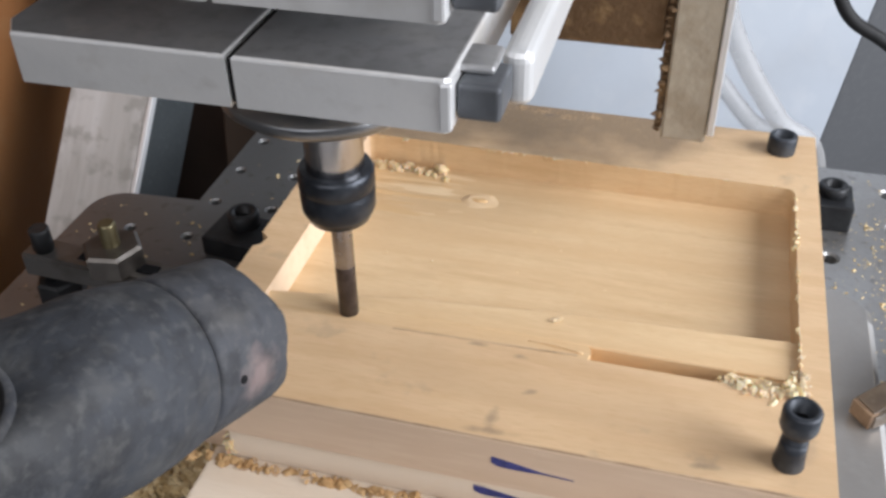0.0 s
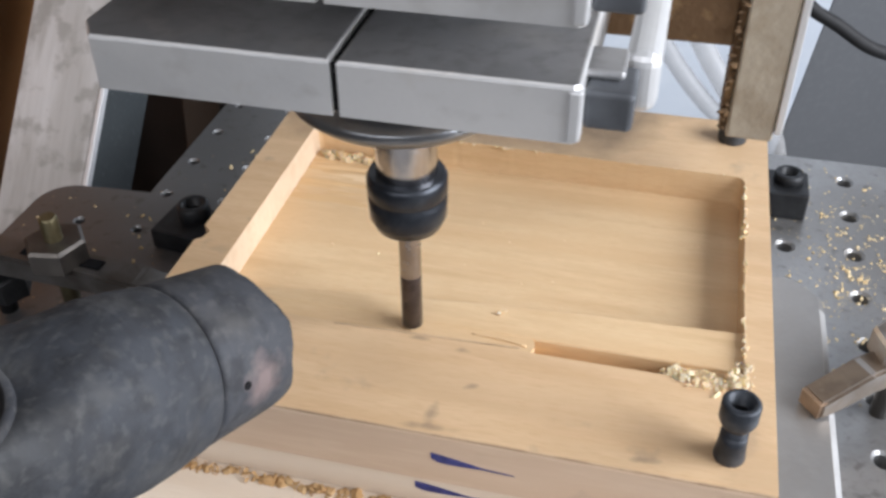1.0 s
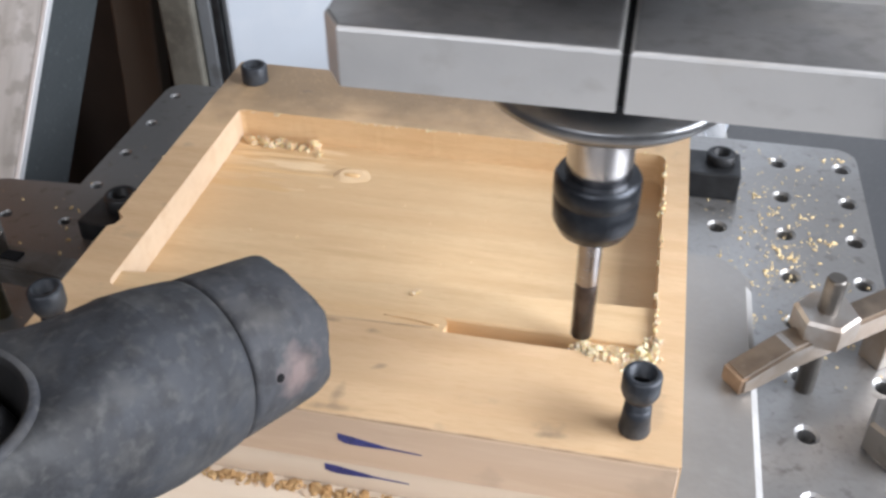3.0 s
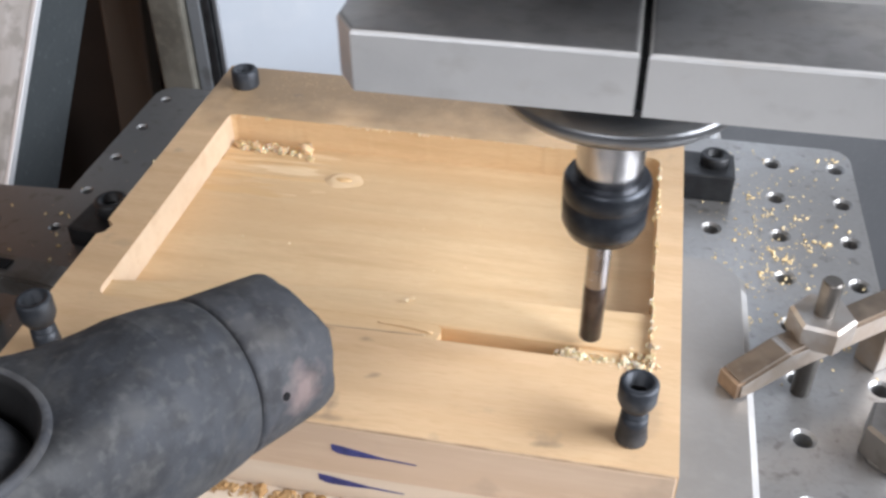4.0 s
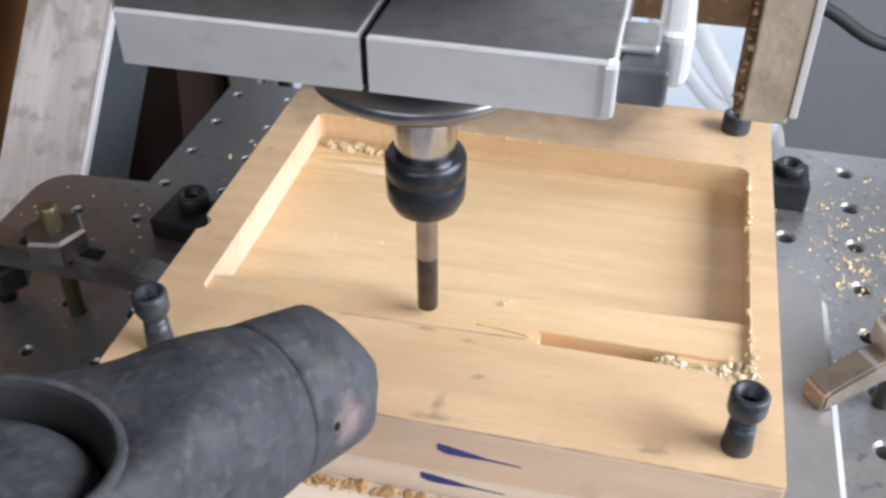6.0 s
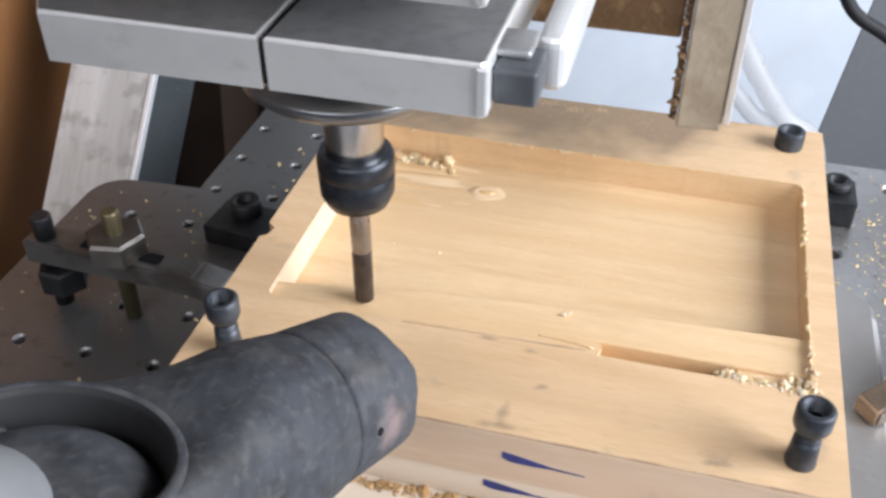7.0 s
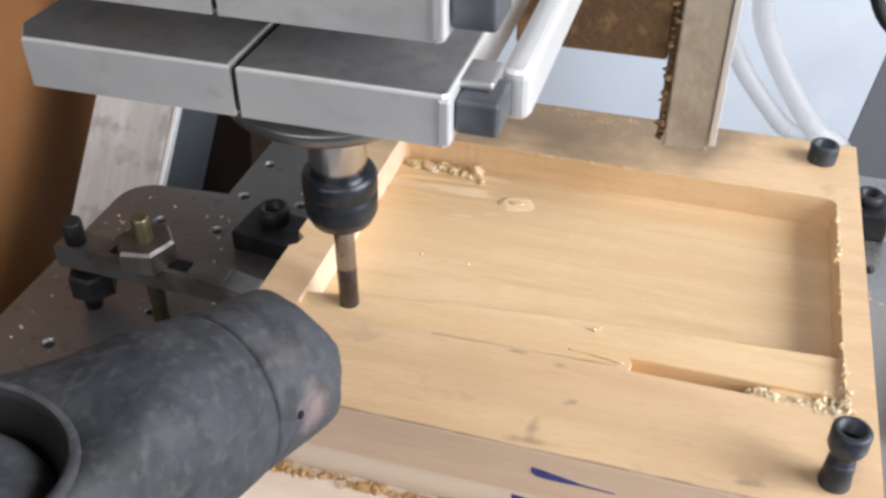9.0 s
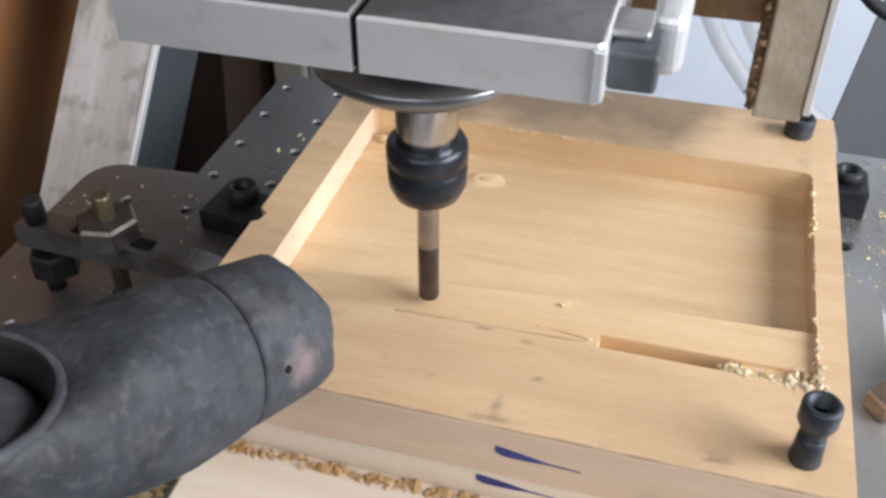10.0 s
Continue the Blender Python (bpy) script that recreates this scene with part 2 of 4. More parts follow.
WORN_EDGE = material("worn_bright_edge", (0.42, 0.40, 0.38), 0.35, 0.85, [(120, (0.22, 0.20, 0.18), 0.8, 0.46, 0.62)], 0.2, 500)
PATINA = material("brown_patina_steel", (0.22, 0.175, 0.135), 0.42, 0.7, [(70, (0.12, 0.095, 0.075), 0.8, 0.44, 0.62), (160, (0.36, 0.31, 0.26), 0.5, 0.56, 0.7)], 0.2, 500)
CLAMP_LIGHT = material("bright_clamp_steel", (0.40, 0.385, 0.37), 0.40, 0.8, [(60, (0.27, 0.22, 0.175), 0.85, 0.42, 0.60), (25, (0.28, 0.225, 0.18), 0.8, 0.45, 0.62)], 0.2, 500)
DARK_NUT = material("oily_dark_steel", (0.125, 0.115, 0.105), 0.36, 0.75, [(90, (0.19, 0.175, 0.16), 0.7, 0.45, 0.65)], 0.2, 500)
RUSTY = material("rusty_steel", (0.25, 0.17, 0.11), 0.6, 0.4, [(90, (0.13, 0.085, 0.055), 0.8, 0.42, 0.62)], 0.4, 500)
BLACK = material("black_oxide_steel", (0.034, 0.039, 0.048), 0.46, 0.40, [(140, (0.095, 0.105, 0.12), 0.7, 0.45, 0.68)], 0.2, 700)
NUT_BLACK = material("glossy_black_steel", (0.028, 0.032, 0.040), 0.34, 0.6, [(140, (0.07, 0.078, 0.09), 0.6, 0.48, 0.68)], 0.15, 700)
FLANGE = material("dull_flange_steel", (0.30, 0.31, 0.325), 0.34, 0.9, [(60, (0.20, 0.205, 0.215), 0.8, 0.42, 0.65)], 0.08, 500)
BLACK_DEEP = material("deep_black_steel", (0.018, 0.019, 0.021), 0.45, 0.3, [(140, (0.035, 0.037, 0.04), 0.7, 0.45, 0.68)], 0.15, 700)
DARK = material("dark_recess", (0.012, 0.012, 0.013), 0.9)
DARK.node_tree.nodes["Principled BSDF"].inputs["Specular IOR Level"].default_value = 0.1
CHROME = material("polished_spindle_steel", (0.62, 0.61, 0.62), 0.22, 1, [(80, (0.42, 0.41, 0.41), 0.6, 0.45, 0.65)], 0.05, 600)
CARBIDE = material("dark_carbide", (0.10, 0.085, 0.085), 0.3, 0.8, [(200, (0.05, 0.04, 0.04), 0.7, 0.45, 0.6)])
SHANK = material("tool_shank_steel", (0.40, 0.38, 0.38), 0.25, 1, [(120, (0.28, 0.26, 0.26), 0.6, 0.45, 0.6)])
BRASS = material("brass_stud", (0.22, 0.19, 0.11), 0.40, 0.8, [(300, (0.18, 0.15, 0.08), 0.6, 0.45, 0.6)])
HOSE = material("scuffed_grey_plastic", (0.034, 0.038, 0.046), 0.76, 0, [(70, (0.017, 0.018, 0.021), 0.85, 0.43, 0.64), (30, (0.054, 0.055, 0.056), 0.7, 0.43, 0.65), (150, (0.016, 0.017, 0.020), 0.7, 0.49, 0.66), (95, (0.090, 0.088, 0.084), 0.5, 0.50, 0.70), (420, (0.10, 0.10, 0.098), 0.4, 0.52, 0.72), (22, (0.025, 0.031, 0.043), 0.6, 0.44, 0.64)], 0.5, 300)
HOSE_WORN = material("worn_nozzle_tip", (0.044, 0.047, 0.055), 0.74, 0, [(75, (0.020, 0.021, 0.025), 0.85, 0.44, 0.64), (150, (0.022, 0.023, 0.027), 0.6, 0.50, 0.66), (95, (0.098, 0.094, 0.090), 0.5, 0.50, 0.70), (420, (0.11, 0.107, 0.105), 0.4, 0.52, 0.72)], 0.5, 300)
RUBBER = material("black_rubber", (0.009, 0.009, 0.010), 0.7, 0, [(60, (0.014, 0.014, 0.015), 0.6, 0.45, 0.6)])
marked(HOSE_WORN, [(-0.0105, -0.0158, 0.0052, 0.0050, 0)], (0.24, 0.175, 0.165), 0.65, -0.0045, 0.0055)
HOSE_LIGHT = material("light_grey_hose", (0.18, 0.185, 0.19), 0.65, 0, [(60, (0.15, 0.155, 0.16), 0.6, 0.45, 0.6)])
INK = material("blue_marker_ink", (0.018, 0.026, 0.15), 0.6, 0, [(300, (0.035, 0.045, 0.22), 0.7, 0.45, 0.6)])
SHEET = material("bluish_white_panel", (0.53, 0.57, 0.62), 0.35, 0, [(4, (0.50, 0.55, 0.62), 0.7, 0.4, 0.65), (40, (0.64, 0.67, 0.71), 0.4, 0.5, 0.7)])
# soft grey blotches put the panel's shading and reflections into its colour
blotched(SHEET, 5, (0.40, 0.425, 0.46), 0.6, 0.48, 0.70)
GREY_PANEL = material("grey_painted_panel", (0.135, 0.14, 0.148), 0.5, 0.1, [(4, (0.11, 0.115, 0.122), 0.7, 0.4, 0.65), (200, (0.16, 0.165, 0.172), 0.4, 0.5, 0.7)])
SLATE = material("bluish_grey_paint", (0.22, 0.235, 0.25), 0.45, 0.2, [(8, (0.16, 0.17, 0.185), 0.7, 0.4, 0.65), (70, (0.10, 0.10, 0.10), 0.6, 0.60, 0.70)])
BLUE_DARK = material("dark_slate_paint", (0.050, 0.058, 0.062), 0.5, 0.2, [(20, (0.042, 0.050, 0.054), 0.8, 0.42, 0.62), (300, (0.12, 0.14, 0.15), 0.4, 0.6, 0.72)])
BROWN = material("brown_hardboard", (0.33, 0.145, 0.048), 0.6, 0, [(6, (0.25, 0.10, 0.033), 0.8, 0.4, 0.65), (60, (0.32, 0.16, 0.065), 0.5, 0.5, 0.7)])
PARTITION = material("banded_brown_partition", (0.20, 0.155, 0.122), 0.6, 0, [(26, (0.085, 0.066, 0.052), 0.95, 0.48, 0.60), (60, (0.17, 0.13, 0.10), 0.6, 0.5, 0.66)], 0.1, 200, (1, 1, 0.06))
GAP_DARK = material("shaded_gap_brown", (0.07, 0.05, 0.04), 0.6, 0, [(12, (0.045, 0.034, 0.028), 0.8, 0.4, 0.65)])
WALL = material("grey_plaster", (0.30, 0.295, 0.29), 0.8, 0, [(3, (0.24, 0.235, 0.23), 0.8, 0.4, 0.65)], 0.2, 60)
FLOOR = material("concrete", (0.26, 0.255, 0.25), 0.8, 0, [(4, (0.20, 0.2, 0.195), 0.8, 0.4, 0.65)], 0.2, 80)
TUBING = material("milky_plastic_tubing", (0.62, 0.615, 0.61), 0.3, 0, [(60, (0.56, 0.555, 0.55), 0.6, 0.45, 0.6)])
TUBING.node_tree.nodes["Principled BSDF"].inputs["Alpha"].default_value = 0.38
OLIVE = material("dusty_olive_paint", (0.18, 0.172, 0.145), 0.65, 0.1, [(25, (0.10, 0.092, 0.075), 0.8, 0.42, 0.62), (160, (0.21, 0.195, 0.16), 0.6, 0.5, 0.68)], 0.2, 400)
BEAM = material("brushed_weathered_aluminium", (0.52, 0.505, 0.485), 0.6, 0.2, [(50, (0.66, 0.65, 0.64), 0.9, 0.44, 0.6), (130, (0.40, 0.385, 0.36), 0.7, 0.5, 0.68)], 0.25, 300, (1, 0.16, 0.16))
blotched(BEAM, 70, (0.30, 0.285, 0.26), 0.6, 0.50, 0.64)
blotched(BEAM, 16, (0.62, 0.61, 0.60), 0.5, 0.48, 0.64)


# ---- mesh helpers ----
def part(name, bm, mat, parent=None, label=""):
    me = bpy.data.meshes.new(name)
    bm.to_mesh(me)
    bm.free()
    me.materials.append(mat)
    ob = new(name, me)
    ob.parent = parent
    return tagged(ob, label)


def empty(name, place, label, category, group="", turn=0.0):
    ob = new(name)
    ob.matrix_basis = pose(*place, 0, 0, turn)
    ob.empty_display_size = 0.01
    return tagged(ob, label, category, group)


def smooth(bm, on=True):
    for f in bm.faces:
        f.smooth = on
    return bm


def moved(bm, m):
    bmesh.ops.transform(bm, matrix=m, verts=bm.verts)
    return bm


def joined(*bms):
    out = bmesh.new()
    for b in bms:
        me = bpy.data.meshes.new("tmp")
        b.to_mesh(me)
        b.free()
        out.from_mesh(me)
        bpy.data.meshes.remove(me)
    return out


def box(x0, x1, y0, y1, z0, z1, bevel=0.0005, segs=2):
    bm = bmesh.new()
    bmesh.ops.create_cube(bm, size=1)
    moved(bm, Matrix.Translation(((x0 + x1) / 2, (y0 + y1) / 2, (z0 + z1) / 2)) @ Matrix.Diagonal((x1 - x0, y1 - y0, z1 - z0, 1)))
    if bevel:
        bmesh.ops.bevel(bm, geom=bm.edges[:], offset=bevel, segments=segs, affect="EDGES", profile=0.5)
    return bm


def lathe(profile, sides=40, cap=True):
    """A turned body about z from (radius, z) pairs."""
    bm = bmesh.new()
    rings = []
    for r, z in profile:
        rings.append([bm.verts.new((r * math.cos(2 * math.pi * i / sides), r * math.sin(2 * math.pi * i / sides), z)) for i in range(sides)])
    for a, b in zip(rings, rings[1:]):
        for i in range(sides):
            f = bm.faces.new((a[i], a[(i + 1) % sides], b[(i + 1) % sides], b[i]))
            f.smooth = sides > 10
    if cap:
        bm.faces.new(rings[0][::-1])
        bm.faces.new(rings[-1])
    for e in bm.edges:
        if len(e.link_faces) == 2 and e.calc_face_angle(0) > 0.6:
            e.smooth = False
    return bm


def prism(points, z0, z1, bevel=0.0005, segs=2):
    bm = bmesh.new()
    f = bm.faces.new([bm.verts.new((x, y, z0)) for x, y in points])
    up = bmesh.ops.extrude_face_region(bm, geom=[f])["geom"]
    bmesh.ops.translate(bm, vec=(0, 0, z1 - z0), verts=[v for v in up if isinstance(v, bmesh.types.BMVert)])
    bmesh.ops.recalc_face_normals(bm, faces=bm.faces)
    if bevel:
        top = [e for e in bm.edges if all(abs(v.co.z - z1) < 1e-7 for v in e.verts)]
        bmesh.ops.bevel(bm, geom=top, offset=bevel, segments=segs, affect="EDGES", profile=0.5)
    return bm


def rounded(corners, n=6):
    """A polygon (x, y, radius) with its corners rounded."""
    out = []
    for i, (x, y, r) in enumerate(corners):
        p, a, b = Vector((x, y)), Vector(corners[i - 1][:2]), Vector(corners[(i + 1) % len(corners)][:2])
        if r <= 0:
            out.append((x, y))
            continue
        u, v = (a - p).normalized(), (b - p).normalized()
        half = u.angle(v) / 2
        d = r / math.tan(half)
        c = p + (u + v).normalized() * (r / math.sin(half))
        s, e = p + u * d - c, p + v * d - c
        turn = s.angle_signed(e)
        for k in range(n + 1):
            q = s.copy()
            q.rotate(Matrix.Rotation(-turn * k / n, 2))
            out.append(tuple(c + q))
    return out


def pipe(points, r, sides=14, steps=8):
    """A round bar along a smooth line through points."""
    pts = [Vector(p) for p in points]
    ext = [2 * pts[0] - pts[1], *pts, 2 * pts[-1] - pts[-2]]
    line = []
    for i in range(1, len(ext) - 2):
        for k in range(steps):
            t = k / steps
            a, b, c, d = ext[i - 1:i + 3]
            line.append(0.5 * (2 * b + (c - a) * t + (2 * a - 5 * b + 4 * c - d) * t * t + (3 * b - a - 3 * c + d) * t ** 3))
    line.append(pts[-1])
    bm = bmesh.new()
    rings = []
    for i, p in enumerate(line):
        d = (line[min(i + 1, len(line) - 1)] - line[max(i - 1, 0)]).normalized()
        m = d.to_track_quat("Z", "Y").to_matrix()
        rings.append([bm.verts.new(p + m @ Vector((r * math.cos(2 * math.pi * k / sides), r * math.sin(2 * math.pi * k / sides), 0))) for k in range(sides)])
    for a, b in zip(rings, rings[1:]):
        for k in range(sides):
            bm.faces.new((a[k], a[(k + 1) % sides], b[(k + 1) % sides], b[k])).smooth = True
    bm.faces.new(rings[0][::-1])
    bm.faces.new(rings[-1])
    return bm


def curl(bm, rng, place, size):
    """One thin curled shaving added to bm."""
    turn = Euler([rng.uniform(0, 6.28) for _ in range(3)]).to_matrix()
    r, w, arc, thick = size * rng.uniform(0.35, 0.7), size * rng.uniform(0.25, 0.6), rng.uniform(1.5, 4.5), size * 0.05
    n, rows = 6, []
    for i in range(n + 1):
        a = arc * i / n
        rr = r * (1 + 0.15 * i / n)
        row = []
        for q, y in ((rr, -w / 2), (rr, w / 2), (rr + thick, w / 2), (rr + thick, -w / 2)):
            row.append(bm.verts.new(Vector(place) + turn @ Vector((q * math.cos(a), y + 0.1 * w * a, q * math.sin(a)))))
        rows.append(row)
    for a, b in zip(rows, rows[1:]):
        for k in range(4):
            bm.faces.new((a[k], a[(k + 1) % 4], b[(k + 1) % 4], b[k]))
    bm.faces.new(rows[0][::-1])
    bm.faces.new(rows[-1])


def clump(bm, rng, place, size):
    """One soft lump of matted shavings added to bm."""
    lump = bmesh.new()
    bmesh.ops.create_icosphere(lump, subdivisions=3, radius=1)
    off = Vector([rng.uniform(0, 50) for _ in range(3)])
    for v in lump.verts:
        v.co *= 0.75 + 0.55 * noise.noise(v.co * 1.3 + off) + 0.35 * noise.noise(v.co * 4.0 + off)
    k = size * rng.uniform(0.7, 1.2)
    moved(smooth(lump), Matrix.Translation(place) @ Euler((0, 0, rng.uniform(0, 6.28))).to_matrix().to_4x4() @ Matrix.Diagonal((k * 1.3, k * rng.uniform(0.7, 1.0), k * rng.uniform(0.5, 0.8), 1)))
    me = bpy.data.meshes.new("tmp")
    lump.to_mesh(me)
    lump.free()
    bm.from_mesh(me)
    bpy.data.meshes.remove(me)


def crumb(bm, rng, place, size):
    """One splinter-like grain added to bm."""
    turn = Euler((rng.uniform(-0.4, 0.4), rng.uniform(-0.4, 0.4), rng.uniform(0, 6.28))).to_matrix()
    l, w, h = size * rng.uniform(0.6, 1.3), size * rng.uniform(0.3, 0.8), size * rng.uniform(0.15, 0.5)
    vs = []
    for x, y, z in ((-1, -1, 0), (1, -0.6, 0), (0.8, 1, 0), (-0.9, 0.7, 0), (-0.7, -0.6, 1), (0.7, -0.5, 1), (0.6, 0.7, 1), (-0.6, 0.6, 1)):
        vs.append(bm.verts.new(Vector(place) + turn @ Vector((x * l / 2, y * w / 2, z * h))))
    for q in ((3, 2, 1, 0), (4, 5, 6, 7), (0, 1, 5, 4), (1, 2, 6, 5), (2, 3, 7, 6), (3, 0, 4, 7)):
        bm.faces.new([vs[k] for k in q])


# ---- the room ----
def room():
    tagged(part("floor", box(-2.6, 0.98, -2.2, 1.3, -0.95, -0.9, 0), FLOOR), "grey concrete workshop floor", "floor", kind="structure")
    tagged(part("ceiling", box(-2.6, 0.98, -2.2, 1.3, 1.9, 1.95, 0), WALL), "plain plaster workshop ceiling", "ceiling", kind="structure")
    tagged(part("wall_north", box(-2.6, 0.98, 1.2, 1.3, -0.9, 1.9, 0), WALL), "grey plaster workshop wall", "wall", kind="structure")
    tagged(part("wall_west", box(-2.6, -2.5, -2.1, 1.2, -0.9, 1.9, 0), WALL), "grey plaster workshop wall", "wall", kind="structure")
    south = joined(box(-2.5, -1.25, -2.2, -2.1, -0.9, 1.9, 0), box(0.55, 0.86, -2.2, -2.1, -0.9, 1.9, 0), box(-1.25, 0.55, -2.2, -2.1, -0.9, 0.5, 0), box(-1.25, 0.55, -2.2, -2.1, 1.75, 1.9, 0))
    tagged(part("wall_south", south, WALL), "grey plaster wall with a window opening", "wall", kind="structure")
    east = joined(box(0.86, 0.98, -2.1, -0.7, -0.9, 1.9, 0), box(0.86, 0.98, 0.15, 1.2, -0.9, 1.9, 0), box(0.86, 0.98, -0.7, 0.15, -0.9, 0.1, 0), box(0.86, 0.98, -0.7, 0.15, 0.95, 1.9, 0))
    tagged(part("wall_east", east, WALL), "grey plaster wall with a window opening", "wall", kind="structure")


room()

# ---- the bed of the machine ----
HOLES = [(i * 0.02875, -j * 0.02875) for i in (-1, 0, 1) for j in range(0, 12)] + [(-0.3085 + i * 0.0287, -0.0245 - j * 0.02875) for i in (-1, 0, 1) for j in range(-1, 11)]


def drilled(points, holes, z0, z1, r):
    """A plate with through holes, its top flat, the holes countersunk."""
    bm = bmesh.new()
    loops = [[(x, y) for x, y in points]] + [[(x + r * (0.85 if x < -0.2 else 1.25) * math.cos(a), y + r * (0.85 if x < -0.2 else 1.25) * math.sin(a)) for a in [2 * math.pi * k / 14 for k in range(14)]] for x, y in holes]
    edges, rings = [], []
    for lp in loops:
        vs = [bm.verts.new((x, y, z1)) for x, y in lp]
        rings.append(vs)
        edges += [bm.edges.new((a, b)) for a, b in zip(vs, vs[1:] + vs[:1])]
    bmesh.ops.triangle_fill(bm, edges=edges, use_beauty=True, normal=(0, 0, 1))
    for vs, c in zip(rings, [None, *holes]):
        levels = [(1, z0)] if c is None else [(0.72, z1 - 0.0010), (0.72, z0)]
        last = vs
        for k, z in levels:
            nxt = [bm.verts.new((v.co.x if c is None else c[0] + (v.co.x - c[0]) * k, v.co.y if c is None else c[1] + (v.co.y - c[1]) * k, z)) for v in vs]
            for i in range(len(vs)):
                j = (i + 1) % len(vs)
                bm.faces.new((last[i], last[j], nxt[j], nxt[i]))
            last = nxt
    bmesh.ops.recalc_face_normals(bm, faces=bm.faces)
    return bm


def machine_bed():
    bed = empty("machine_bed", (0, 0, -0.9), "dark ground steel machine table with threaded holes", "machine table")
    outline = rounded([(-0.366, -0.52, 0), (0.088, -0.52, 0), (0.088, -0.1, 0.018), (0.0365, -0.095, 0), (0.0365, 0.018, 0.01), (-0.3165, 0.018, 0.01), (-0.3165, -0.083, 0), (-0.366, -0.086, 0.016)])
    holes = [(x, y) for x, y in HOLES if y > -0.5 and (y < -0.095 or -0.31 < x < 0.031)]
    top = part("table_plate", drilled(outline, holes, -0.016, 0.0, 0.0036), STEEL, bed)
    top.location.z = 0.9
    for x0, x1 in ((-0.34, -0.28), (0.0, 0.06)):
        part("table_leg", box(x0, x1, -0.48, -0.42, 0.0, 0.884, 0.002), STEEL, bed)
        part("table_leg", box(x0, x1, -0.16, -0.1, 0.0, 0.884, 0.002), STEEL, bed)


machine_bed()
plate_outline = rounded([(-0.256, -0.44, 0.004), (-0.0188, -0.44, 0.004), (-0.0188, -0.109, 0.009), (-0.0290, -0.0985, 0.006), (-0.256, -0.0965, 0.004)])
fixture = tagged(part("fixture_plate", prism(plate_outline, 0.0, 0.016, 0.0026, 1), STEEL_LIGHT), "grey ground steel fixture plate on the machine table", "steel plate")
part("chamfer", moved(box(-0.0018, 0.0018, -0.435, -0.117, -0.0002, 0.0001, 0), pose(-0.02005, 0, 0.01475, 0, 45, 0)), CHAMFER, fixture, "bright worn chamfer")

# ---- the wooden workpiece ----
BX0, BX1, BY0, BY1, TOP = -0.2290, -0.0495, -0.2555, -0.0785, 0.069
PX0, PX1, PY0, PY1 = -0.2153, -0.0575, -0.2208, -0.1170
FLOOR_Z, LEDGE_Z = 0.0572, 0.0670


